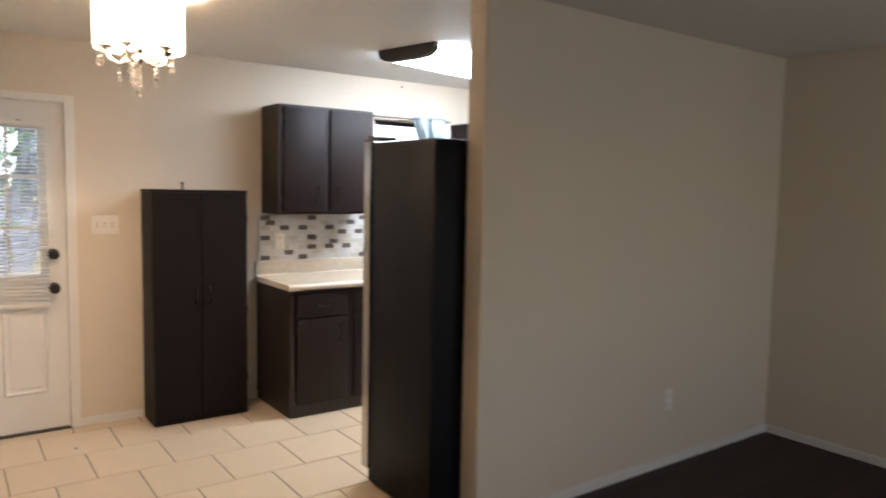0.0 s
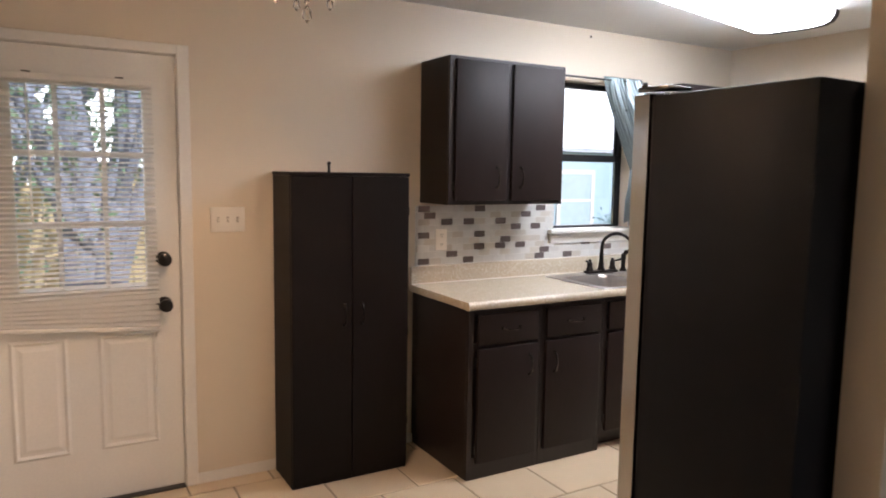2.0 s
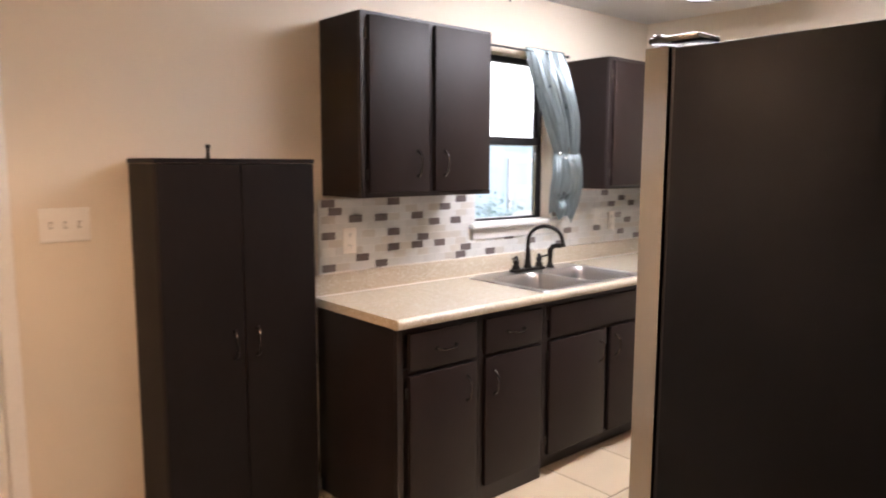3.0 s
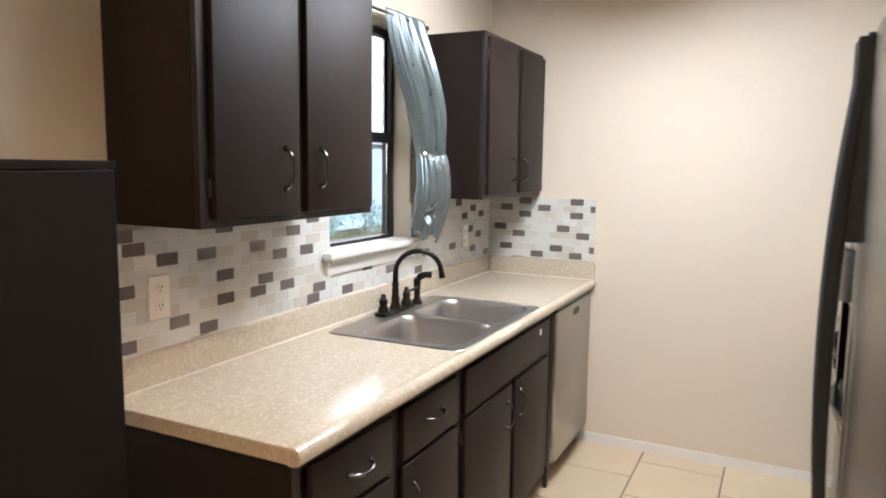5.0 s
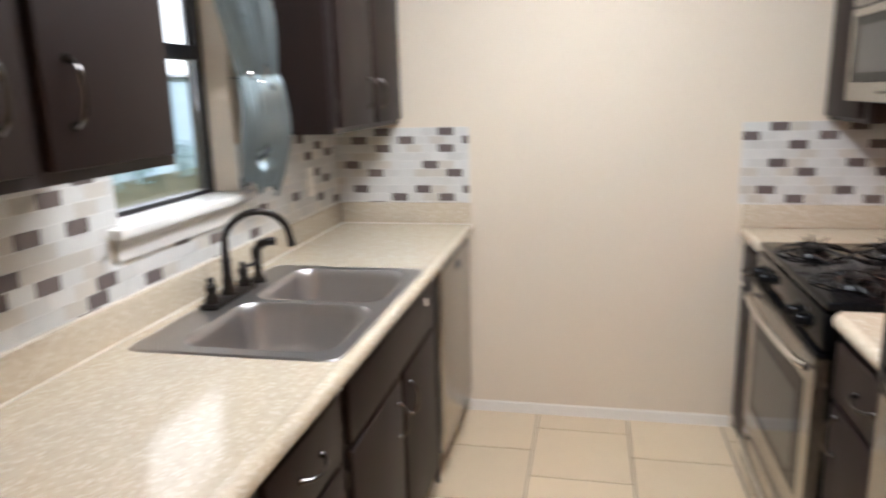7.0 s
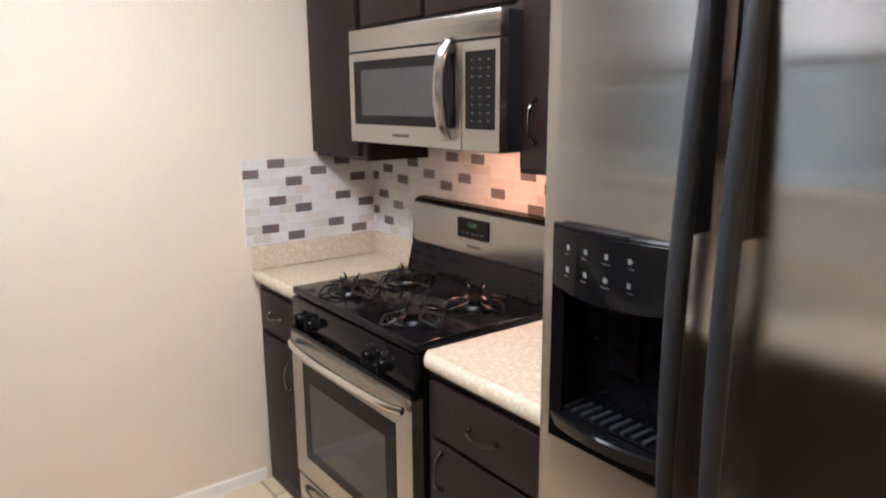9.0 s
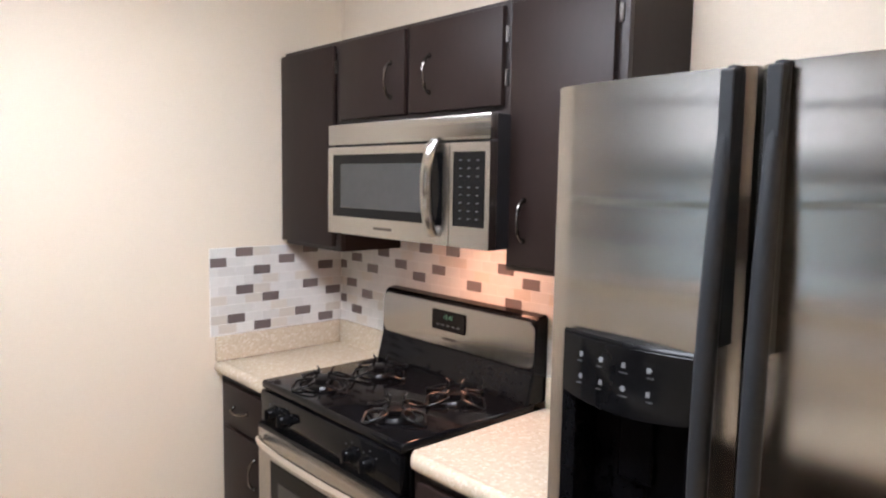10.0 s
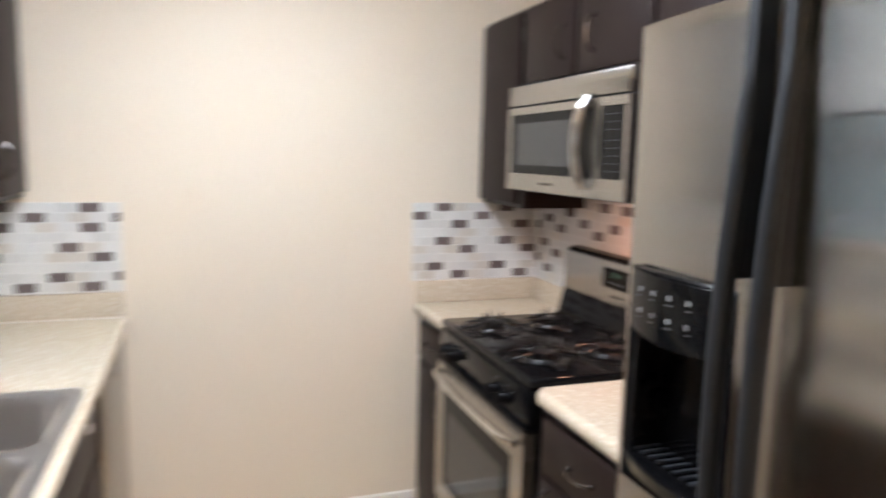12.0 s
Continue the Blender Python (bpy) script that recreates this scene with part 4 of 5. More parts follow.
# over-the-range microwave
mw = thing("microwave", "stainless steel over-the-range microwave", "microwave", (1.79, -2.18, 1.44))
MX0, MX1, MY, MZ0, MZ1 = 1.325, 2.093, -1.985, 1.440, 1.802
part("housing", box(MX0 + 0.003, MX1 - 0.003, SY, MY - 0.03, MZ0, MZ1, 0.003), BLACKM, mw)
part("top_grille", box(MX0, MX1, MY - 0.03, MY, 1.733, MZ1, 0.004), STEEL_H, mw, "brushed steel top panel", True)
bm = sheet((1.4825, 1.5085, 2.0635, MX1), (MZ0, 1.498, 1.702, 1.727), ((1, 1),), MY - 0.03, MY, "xz")
md_ = part("door_frame", bm, STEEL_H, mw, "brushed steel door frame")
part("door_window", box(1.5085, 2.0635, MY - 0.028, MY - 0.001, 1.498, 1.702, 0.002), BLACK, md_, "black glass door window")
part("mesh_screen", box(1.5985, 2.0185, MY - 0.001, MY - 0.0002, 1.528, 1.672), DGLASS, md_)
bm = sheet((MX0, 1.3415, 1.4655, 1.4795), (MZ0, 1.498, 1.702, 1.727), ((1, 1),), MY - 0.03, MY, "xz")
kp = part("control_frame", bm, STEEL_H, mw, "brushed steel control frame")
part("keypad", box(1.3415, 1.4655, MY - 0.028, MY - 0.001, 1.498, 1.702, 0.002), BLACK, kp)
for r in range(8):
    for c in range(3):
        x, z = 1.3705 + 0.033 * c, 1.520 + 0.0215 * r + (0.008 if r > 4 else 0)
        part("key_mark", box(x - 0.005, x + 0.005, MY - 0.0008, MY - 0.0002, z - 0.0012, z + 0.0012), MARK, kp)
pts = [(1.5395, MY + 0.005 + 0.030 * math.sin(math.pi * k / 14) ** 0.55, 1.470 + 0.262 * k / 14) for k in range(15)]
bm = tube(pts, [0.015] * 15, 12)
bmesh.ops.scale(bm, verts=bm.verts, vec=(1.35, 1, 1), space=Matrix.Translation((-1.5395, 0, 0)))
part("door_handle", bm, STEEL_H, md_, "bright steel bow handle", True)
part("badge", box(1.7435, 1.8335, MY, MY + 0.0012, 1.464, 1.472), PEWTER, md_)
part("underside_vent", box(MX0 + 0.06, MX1 - 0.06, SY + 0.05, MY - 0.06, MZ0 - 0.008, MZ0, 0.002), BLACKM, mw)
part("lamp_cover", box(1.49, 1.71, SY + 0.185, SY + 0.265, MZ0 - 0.0085, MZ0 - 0.008), PLASTIC, mw)

UF = -2.066
wall_unit(2.162, 2.577, SY, UF - 0.019, 1, 1.358, 2.108, ((2.195, 2.560, 1.374, 2.093, None, 0, 2.189),), "narrow dark brown wall cabinet in the corner beside the microwave", soft=True)
wall_unit(1.352, 2.161, SY, UF - 0.019, 1, 1.806, 2.108, ((1.368, 1.760, 1.828, 2.093, 1.665, 1.94, 1.362), (1.788, 2.150, 1.828, 2.093, 1.855, 1.94, 2.156)), "low dark brown wall cabinet over the microwave")
wall_unit(0.985, 1.351, SY, UF - 0.019, 1, 1.380, 2.108, ((1.012, 1.335, 1.396, 2.093, 1.275, 1.52, 1.006),), "dark brown wall cabinet beside the refrigerator")

# side-by-side refrigerator
fr = thing("refrigerator", "stainless steel side-by-side refrigerator with black sides", "refrigerator", (0.43, -2.06, 0))
FX0, FX1, FB, FF = -0.055, 0.882, -1.795, -1.690
part("cabinet_body", box(FX0 + 0.004, FX1 - 0.004, SY + 0.012, FB, 0.02, 1.792, 0.006), FRSIDE, fr, "black textured cabinet sides", True)
part("gasket", box(FX0 + 0.012, FX1 - 0.012, FB, FB + 0.012, 0.08, 1.79), BLACKM, fr)


def fridge_door(x0, x1, hole=None):
    """A steel door with a bowed, slightly rippled front; hole: x0, x1, z0, z1 left free for the dispenser."""
    z0, z1, n = 0.085, 1.797, 16
    bm = bmesh.new()

    def front(x, z):
        u = (x - x0) / (x1 - x0) * 2 - 1
        w = (x - (FX0 + FX1) / 2) / ((FX1 - FX0) / 2)
        dent = 0.0
        for zc, a, wide in ((1.745 + 0.012 * math.cos(9 * x), 0.0006, 0.014), (1.598 + 0.006 * math.sin(7 * x), 0.0009, 0.010), (1.445 + 0.005 * math.sin(5 * x + 1), 0.0005, 0.012)):
            dent -= a * math.tanh((z - zc) / wide)
        return FF - 0.012 + 0.020 * (1 - w * w) + 0.006 * (1 - u * u) - 0.006 * (max(0, 0.499 - x) / 0.527) ** 2 - dent * min(1, (1 - abs(u)) * 9) - 0.010 * max(0.0, abs(u) - 0.93) / 0.07

    xs = [x0 + (x1 - x0) * k / n for k in range(n + 1)]
    zs = [z0, 0.4, 0.7, 0.945, 1.15] + [1.357 + 0.006 * k for k in range(74)] + [z1]
    if hole:
        xs = sorted(set([x for x in xs if min(abs(x - hole[0]), abs(x - hole[1])) > 0.006] + [hole[0], hole[1]]))
    grid = {(i, k): bm.verts.new((x, front(x, z), z)) for i, x in enumerate(xs) for k, z in enumerate(zs)}
    for i in range(len(xs) - 1):
        for k in range(len(zs) - 1):
            if hole and hole[2] - 1e-6 <= zs[k] and zs[k + 1] <= hole[3] + 1e-6 and hole[0] - 1e-6 <= xs[i] and xs[i + 1] <= hole[1] + 1e-6:
                continue
            bm.faces.new((grid[i, k], grid[i + 1, k], grid[i + 1, k + 1], grid[i, k + 1]))
    back = {(i, k): bm.verts.new((xs[i], FB + 0.012, zs[k])) for i in (0, len(xs) - 1) for k in range(len(zs))}
    for i in (0, len(xs) - 1):
        for k in range(len(zs) - 1):
            bm.faces.new((grid[i, k], grid[i, k + 1], back[i, k + 1], back[i, k]))
    for k in (0, len(zs) - 1):
        bm.faces.new([grid[i, k] for i in range(len(xs))] + [back[len(xs) - 1, k], back[0, k]])
    return bm


freezer = part("freezer_door", fridge_door(0.508, FX1, (0.553, 0.832, 0.945, 1.357)), STEEL_H, fr, "brushed steel freezer door", True)
fresh = part("fridge_door", fridge_door(FX0, 0.499), STEEL_H, fr, "brushed steel refrigerator door", True)
for d, x, sx in ((freezer, 0.533, 1), (fresh, 0.466, -1)):
    pts, rad = [], []
    for k in range(25):
        u = k / 24
        z = 1.795 - 1.25 * u
        b_ = math.sin(math.pi * u) ** 0.7
        pts.append((x + sx * 0.004 * b_, FF + 0.012 + 0.042 * b_, z))
        rad.append(0.0115 + 0.0045 * math.sin(math.pi * min(1, u * 1.25 + 0.02)))
    part("handle", tube(pts, rad, 12), FRBACK, d, "graphite bow handle", True)
    part("handle_web", box(x - 0.011, x + 0.011, FF - 0.004, FF + 0.04, 1.385, 1.79, 0.003), FRBACK, d)
# dispenser: bezel, recess, panel with marks, tray
FD = FF - 0.012
X0, X1, Z0, Z1 = 0.553, 0.832, 0.945, 1.357
RX_A, RX_B = X0 + 0.031, X1 - 0.031
bm = sheet((X0, RX_A, RX_B, X1), (Z0, 0.998, 1.232, Z1), ((1, 1),), FD - 0.02, FD + 0.018, "xz")
disp = part("dispenser", bm, BLACK, freezer, "black ice and water dispenser")


def panel_y(x):
    """How far the bowed control panel stands out at x."""
    u = (x - X0) / (X1 - X0) * 2 - 1
    return FD + 0.0185 + 0.022 * (1 - u * u)


def bowed(z0, z1, lean, drop):
    """A bowed strip across the dispenser; drop: how far its lower edge hangs in the middle."""
    bm = bmesh.new()
    cols = []
    for k in range(15):
        x = X0 + 0.002 + (X1 - X0 - 0.004) * k / 14
        y, low = panel_y(x), drop * (1 - (2 * k / 14 - 1) ** 2)
        cols.append([bm.verts.new(p) for p in ((x, FD + 0.017, z1), (x, y - 0.004, z1), (x, y, z1 - 0.004), (x, y - lean, z0 - low), (x, FD + 0.017, z0 - low))])
    for a, b in zip(cols, cols[1:]):
        for m in range(5):
            n = (m + 1) % 5
            bm.faces.new((a[m], a[n], b[n], b[m]))
    bm.faces.new(cols[0])
    bm.faces.new(cols[-1])
    return bm


panel = part("control_panel", bowed(1.246, 1.356, 0.0, 0.012), BLACK, disp, "glossy black bowed control panel", True)
part("top_trim", bowed(1.3568, 1.3608, 0.0, 0.0), BLACK, disp, "thin glossy black trim line", True)
part("spill_lip", bowed(0.968, 0.996, 0.006, 0.0), BLACK, disp, smooth=True)
part("recess", box(RX_A - 0.008, RX_B + 0.008, FD - 0.056, FD - 0.05, 0.985, 1.24), BLACK, disp)
for x0, x1 in ((RX_A - 0.008, RX_A), (RX_B, RX_B + 0.008)):
    part("recess_side", box(x0, x1, FD - 0.05, FD - 0.021, 0.985, 1.24), BLACK, disp)
part("recess_top", box(RX_A, RX_B, FD - 0.05, FD - 0.021, 1.233, 1.242), BLACK, disp)
part("tray", box(RX_A, RX_B, FD - 0.05, FD + 0.014, 0.999, 1.005, 0.002), BLACK, disp)
for k in range(9):
    x = 0.619 + 0.0228 * k
    part("tray_slat", box(x - 0.004, x + 0.004, FD - 0.045, FD + 0.010, 1.005, 1.010, 0.001), FRBACK, disp)
part("paddle", box(0.675, 0.745, FD - 0.046, FD - 0.038, 1.09, 1.22, 0.004), BLACK, disp)
for r in range(2):
    for c in range(4):
        x, z = 0.782 - 0.046 * c, 1.322 - 0.040 * r
        y = panel_y(x) + 0.0004
        bm = box(x - 0.0035, x + 0.0035, y - 0.001, y, z - 0.0045, z + 0.0045)
        if (r + c) % 2:
            box(x - 0.006, x + 0.006, y - 0.001, y - 0.0001, z - 0.001, z + 0.001, bm=bm)
        part("icon", bm, PRINT, disp)
        part("caption_bar", box(x - 0.009, x + 0.009, y - 0.0012, y - 0.0002, z - 0.0135, z - 0.0118), MARK, disp)
part("toe_grille", box(FX0 + 0.01, FX1 - 0.01, FB - 0.02, FB + 0.02, 0.02, 0.078), BLACKM, fr)
for x in (FX0 + 0.05, FX1 - 0.05):
    bm = box(x - 0.045, x + 0.06, FB - 0.06, FF - 0.032, 1.807, 1.822, 0.004) if x < 0.5 else box(x - 0.06, x + 0.035, FB - 0.06, FF - 0.06, 1.801, 1.808, 0.002)
    if x < 0.5:
        turned([(0.016, 1.807), (0.016, 1.828), (0.012, 1.831)], (x - 0.02, FF - 0.045, 0), 14, bm)
    part("hinge_cover", bm, PEWTER if x < 0.5 else BLACKM, fr, smooth=True)
    part("wheel", turned([(0.02, -0.012), (0.02, 0.012)], (x, -1.85, 0.02), 14, axis="y"), BLACKM, fr)
bm = turned([(0.03, 0.0), (0.03, 0.003), (0.026, 0.005)], (0, 0, 0), 28, axis="y")
bmesh.ops.transform(bm, verts=bm.verts, matrix=Matrix.Translation((0.122, FF + 0.0005, 1.70)) @ Matrix.Diagonal((1.55, 1, 0.62, 1)))
part("emblem", bm, CHROME, fresh, "small oval chrome badge", True)
bm = turned([(0.024, 0.005), (0.024, 0.0065)], (0, 0, 0), 28, axis="y")
bmesh.ops.transform(bm, verts=bm.verts, matrix=Matrix.Translation((0.122, FF + 0.0005, 1.70)) @ Matrix.Diagonal((1.55, 1, 0.62, 1)))
part("emblem_field", bm, BLACK, fresh, "black oval badge field")

# ---- ceiling lights ----
ang = radians(12.5)
fl = thing("ceiling_light", "large fluorescent ceiling light with dark wood end caps", "ceiling light", (1.23, -1.05, CH))
turn = Matrix.Translation((1.23, -1.05, 0)) @ Matrix.Rotation(ang, 4, "Z")


def turned_in(bm):
    bmesh.ops.transform(bm, matrix=turn, verts=bm.verts)
    return bm


prof = [(-0.235, 2.438), (-0.232, 2.41), (-0.215, 2.385), (-0.18, 2.368), (-0.10, 2.360), (0.10, 2.360), (0.18, 2.368), (0.215, 2.385), (0.232, 2.41), (0.235, 2.438)]


def trough(x0, x1, grow):
    bm = bmesh.new()
    ends = [[bm.verts.new((x, y * grow, CH - 0.002 - (CH - 0.002 - z) * grow)) for y, z in prof] for x in (x0, x1)]
    for i in range(len(prof)):
        j = (i + 1) % len(prof)
        bm.faces.new((ends[0][i], ends[0][j], ends[1][j], ends[1][i]))
    bm.faces.new(ends[0])
    bm.faces.new(ends[1])
    return turned_in(bm)


part("diffuser", trough(-0.69, 0.69, 1.0), TUBE, fl, "glowing white acrylic diffuser", True)
part("end_cap", trough(-0.74, -0.69, 1.03), BROWND, fl, "dark wood end cap")
part("end_cap", trough(0.69, 0.74, 1.03), BROWND, fl, "dark wood end cap")

ch = thing("chandelier", "white drum-shade chandelier with crystal drops", "chandelier", (-1.08, -1.45, CH))
CX, CY = -1.08, -1.45
part("canopy", turned([(0.065, CH), (0.065, CH - 0.012), (0.03, CH - 0.025), (0.012, CH - 0.03), (0.012, 2.40)], (CX, CY, 0), 24), CHROME, ch, smooth=True)
bm = bmesh.new()
r1 = [bm.verts.new((CX + 0.192 * math.cos(a), CY + 0.192 * math.sin(a), 2.168)) for a in (2 * math.pi * k / 48 for k in range(48))]
r2 = [bm.verts.new((v.co.x, v.co.y, 2.385)) for v in r1]
for i in range(48):
    bm.faces.new((r1[i], r1[(i + 1) % 48], r2[(i + 1) % 48], r2[i]))
ob = part("shade", bm, SHADE, ch, "glowing white fabric drum shade", True)
for z in (2.168, 2.385):
    pts = [(CX + 0.193 * math.cos(a), CY + 0.193 * math.sin(a), z) for a in (2 * math.pi * k / 40 for k in range(41))]
    part("shade_ring", tube(pts, 0.003, 6), CHROME, ch, smooth=True)
part("stem", turned([(0.008, 2.41), (0.008, 2.20), (0.018, 2.19), (0.024, 2.17), (0.012, 2.15), (0.02, 2.13), (0.006, 2.105)], (CX, CY, 0), 16), CHROME, ch, smooth=True)


def bead(x, y, z, r, stretch=1.0):
    bm = bmesh.new()
    bmesh.ops.create_icosphere(bm, subdivisions=1, radius=r, matrix=Matrix.Translation((x, y, z)) @ Matrix.Diagonal((1, 1, stretch, 1)))
    return bm


for k in range(5):
    a = radians(72 * k + 20)
    c, s_ = math.cos(a), math.sin(a)
    pts = [(CX + c * d, CY + s_ * d, z) for d, z in ((0.01, 2.15), (0.04, 2.115), (0.085, 2.105), (0.125, 2.125), (0.14, 2.165))]
    arm = part("arm", tube(pts, 0.007, 8), CHROME, ch, smooth=True)
    px, py = CX + c * 0.14, CY + s_ * 0.14
    part("cup", turned([(0.012, 2.16), (0.03, 2.175), (0.032, 2.182), (0.012, 2.185)], (px, py, 0), 14), CHROME, arm, smooth=True)
    part("bulb", turned([(0.008, 2.186), (0.018, 2.205), (0.02, 2.225), (0.012, 2.25), (0.004, 2.265)], (px, py, 0), 12), BULB, arm, smooth=True)
    for d, z, r, st in ((0.165, 2.135, 0.010, 1), (0.165, 2.108, 0.016, 1.5), (0.085, 2.085, 0.009, 1), (0.085, 2.066, 0.008, 1), (0.085, 2.048, 0.008, 1), (0.085, 2.024, 0.012, 1.6)):
        part("crystal", bead(CX + c * d, CY + s_ * d, z, r, st), CRYSTAL, ch, "clear crystal drop")
for z, r, st in ((2.09, 0.012, 1), (2.070, 0.009, 1), (2.052, 0.010, 1), (2.034, 0.009, 1), (2.016, 0.009, 1), (1.982, 0.016, 1.7)):
    part("crystal", bead(CX, CY, z, r, st), CRYSTAL, ch, "clear crystal drop")

# ---- backsplash ----
TW, TH, TT = 0.074, 0.037, 1.351


def tile_mesh(w, h, axis, mat):
    """A thin bevelled tile centred on its origin; axis: the wall's normal."""
    bm = bmesh.new()
    a, b, d = w / 2 - 0.0003, h / 2 - 0.0003, 0.0005
    front = [bm.verts.new((x, 0.0075, z)) for x, z in ((-a + d, -b + d), (a - d, -b + d), (a - d, b - d), (-a + d, b - d))]
    back = [bm.verts.new((x, 0.0, z)) for x, z in ((-a, -b), (a, -b), (a, b), (-a, b))]
    bm.faces.new(front)
    for i in range(4):
        bm.faces.new((front[i], front[(i + 1) % 4], back[(i + 1) % 4], back[i]))
    bmesh.ops.rotate(bm, verts=bm.verts, cent=(0, 0, 0), matrix=Matrix.Rotation(axis, 3, "Z"))
    bmesh.ops.recalc_face_normals(bm, faces=bm.faces)
    me = bpy.data.meshes.new("tile")
    bm.to_mesh(me)
    bm.free()
    me.materials.append(mat)
    return me


def backsplash(label, at, along, turn_z, length, phase, pattern, holes=(), z_low=1.012, z_top=TT):
    """Brick-bond glass tiles on a wall. at: where it begins; along: the way it runs; pattern: d marks a dark tile."""
    at, along = Vector(at), Vector(along)
    splash = thing("backsplash", label, "backsplash", (*(at + along * length / 2)[:2], z_low), kind="structure")
    normal = Matrix.Rotation(turn_z, 3, "Z") @ Vector((0, 1, 0))
    p, q = at, at + along * length + normal * 0.0072
    bm = bmesh.new()
    spans = [(0, length, z_low, z_top)]
    for u0, u1, za, zb in holes:
        out = []
        for a, b, c, d in spans:
            if u1 <= a or u0 >= b or zb <= c or za >= d:
                out.append((a, b, c, d))
                continue
            out += [s for s in ((a, max(a, u0), c, d), (min(b, u1), b, c, d), (max(a, u0), min(b, u1), c, max(c, za)), (max(a, u0), min(b, u1), min(d, zb), d)) if s[1] - s[0] > 0.001 and s[3] - s[2] > 0.001]
        spans = out
    for a, b, c, d in spans:
        p, q = at + along * a, at + along * b + normal * 0.0072
        box(p.x, q.x, p.y, q.y, c, d, bm=bm)
    part("grout_bed", bm, SGROUT, splash)
    cache = {}
    rng = random.Random(len(label))
    origin = splash.location
    for r in range(10):
        z1, z0 = z_top - TH * r, max(z_low, z_top - TH * (r + 1))
        if z1 - z0 < 0.006:
            continue
        row = pattern[r % len(pattern)]
        for c in range(-1, int(length / TW) + 2):
            u0 = (c + phase + 0.5 * (r % 2)) * TW
            u1 = min(length, u0 + TW)
            u0 = max(0.0, u0)
            if u1 - u0 < 0.008:
                continue
            clash = [h for h in holes if u0 < h[1] and u1 > h[0] and z0 < h[3] and z1 > h[2]]
            za, zb = z0, z1
            for h in clash:
                if h[0] <= u0 and u1 <= h[1] and h[2] <= z0 and z1 <= h[3]:
                    za = zb
                elif u0 < h[0]:
                    u1 = h[0]
                elif u1 > h[1]:
                    u0 = h[1]
                elif z0 < h[2]:
                    zb = h[2]
                else:
                    za = h[3]
            if u1 - u0 < 0.008 or zb - za < 0.006:
                continue
            k = c + 1
            dark = 0 <= k < len(row) and row[k] == "d"
            lot = rng.random()
            mat = T_DARK if dark else (T_GREY if lot < 0.27 else T_WHITE)
            key = (round(u1 - u0, 3), round(zb - za, 3), mat.name)
            if key not in cache:
                cache[key] = tile_mesh(key[0], key[1], turn_z, mat)
            ob = new("tile", cache[key])
            ob.parent = splash
            ob.location = at + along * ((u0 + u1) / 2) + Vector((0, 0, (za + zb) / 2)) + normal * (0.0004 + 0.0006 * rng.random()) - origin


NORTH_ROWS = (
    ".d....d.....d................d......",
    ".d........d....................d....",
    "...d.d..d.....................d..d..",
    ".........d.d..........d.............",
    ".d....d........................d....",
    "........d.......................d...",
    "......d.d.d......d......d...d.......",
    "...d........d......d...........d....",
    ".d...d......d..d.......d..........d.",
    "....d......d.......d.......d........",
)
EAST_ROWS = ("...d...d..", ".d..d...d.", "...d...d..", "..........", ".d....d...", "..d....d..", "..........", ".d...d..d.", "....d..d..", "..d.......")
CORNER_ROWS = ("..d...d...", "d...d.....", "...d...d..", "..........", "..d...d...", "...d...d..", "..........", ".d...d....", "...d...d..", "..........")
SOUTH_ROWS = ("....d........d..", ".d...d..d.....d.", "d..d...d...d....", ".............d..", ".d..............", "..d.............", "d...............", ".d..............", "................", "................")
OVER_ROWS = ("............", "..d.d.......")
backsplash("white, greige and taupe glass tile backsplash behind the sink", (0.03, 0, 0), (1, 0, 0), math.pi, EX - 0.03 - 0.009, 0.2, NORTH_ROWS, holes=((0.925, 1.655, 1.107, 1.195), (0.97, 1.605, 1.172, 1.5)))
backsplash("white, greige and taupe glass tile backsplash on the end wall above the sink counter", (EX, -0.001, 0), (0, -1, 0), math.pi / 2, 0.625, 0.55, EAST_ROWS)
backsplash("white, greige and taupe glass tile backsplash on the end wall beside the stove", (EX, -1.768, 0), (0, -1, 0), math.pi / 2, 0.596, 0.4, CORNER_ROWS)
backsplash("white, greige and taupe glass tile backsplash behind the stove", (EX - 0.009, SY, 0), (-1, 0, 0), 0.0, EX - 0.009 - 0.9, 0.6, SOUTH_ROWS)
backsplash("white, greige and taupe glass tiles under the microwave", (2.16, SY, 0), (-1, 0, 0), 0.0, 0.807, 0.046, OVER_ROWS, z_low=TT, z_top=TT + 2 * TH)

# ---- floors ----
PITCH, JOINT = 0.41, 0.008
cache = {}


def floor_piece(name, x0, x1, y0, y1, mat, parent, gap, lift, sink_z=-0.004):
    key = (round(x1 - x0, 3), round(y1 - y0, 3), mat.name)
    if key not in cache:
        bm = bmesh.new()
        a, b, d = key[0] / 2 - gap, key[1] / 2 - gap, 0.0025
        up = [bm.verts.new((x, y, lift)) for x, y in ((-a + d, -b + d), (a - d, -b + d), (a - d, b - d), (-a + d, b - d))]
        lo = [bm.verts.new((x, y, sink_z)) for x, y in ((-a, -b), (a, -b), (a, b), (-a, b))]
        bm.faces.new(up)
        for i in range(4):
            bm.faces.new((lo[i], lo[(i + 1) % 4], up[(i + 1) % 4], up[i]))
        me = bpy.data.meshes.new(name)
        bm.to_mesh(me)
        bm.free()
        me.materials.append(mat)
        cache[key] = me
    ob = new(name, cache[key])
    ob.parent = parent
    ob.location = ((x0 + x1) / 2, (y0 + y1) / 2, 0)


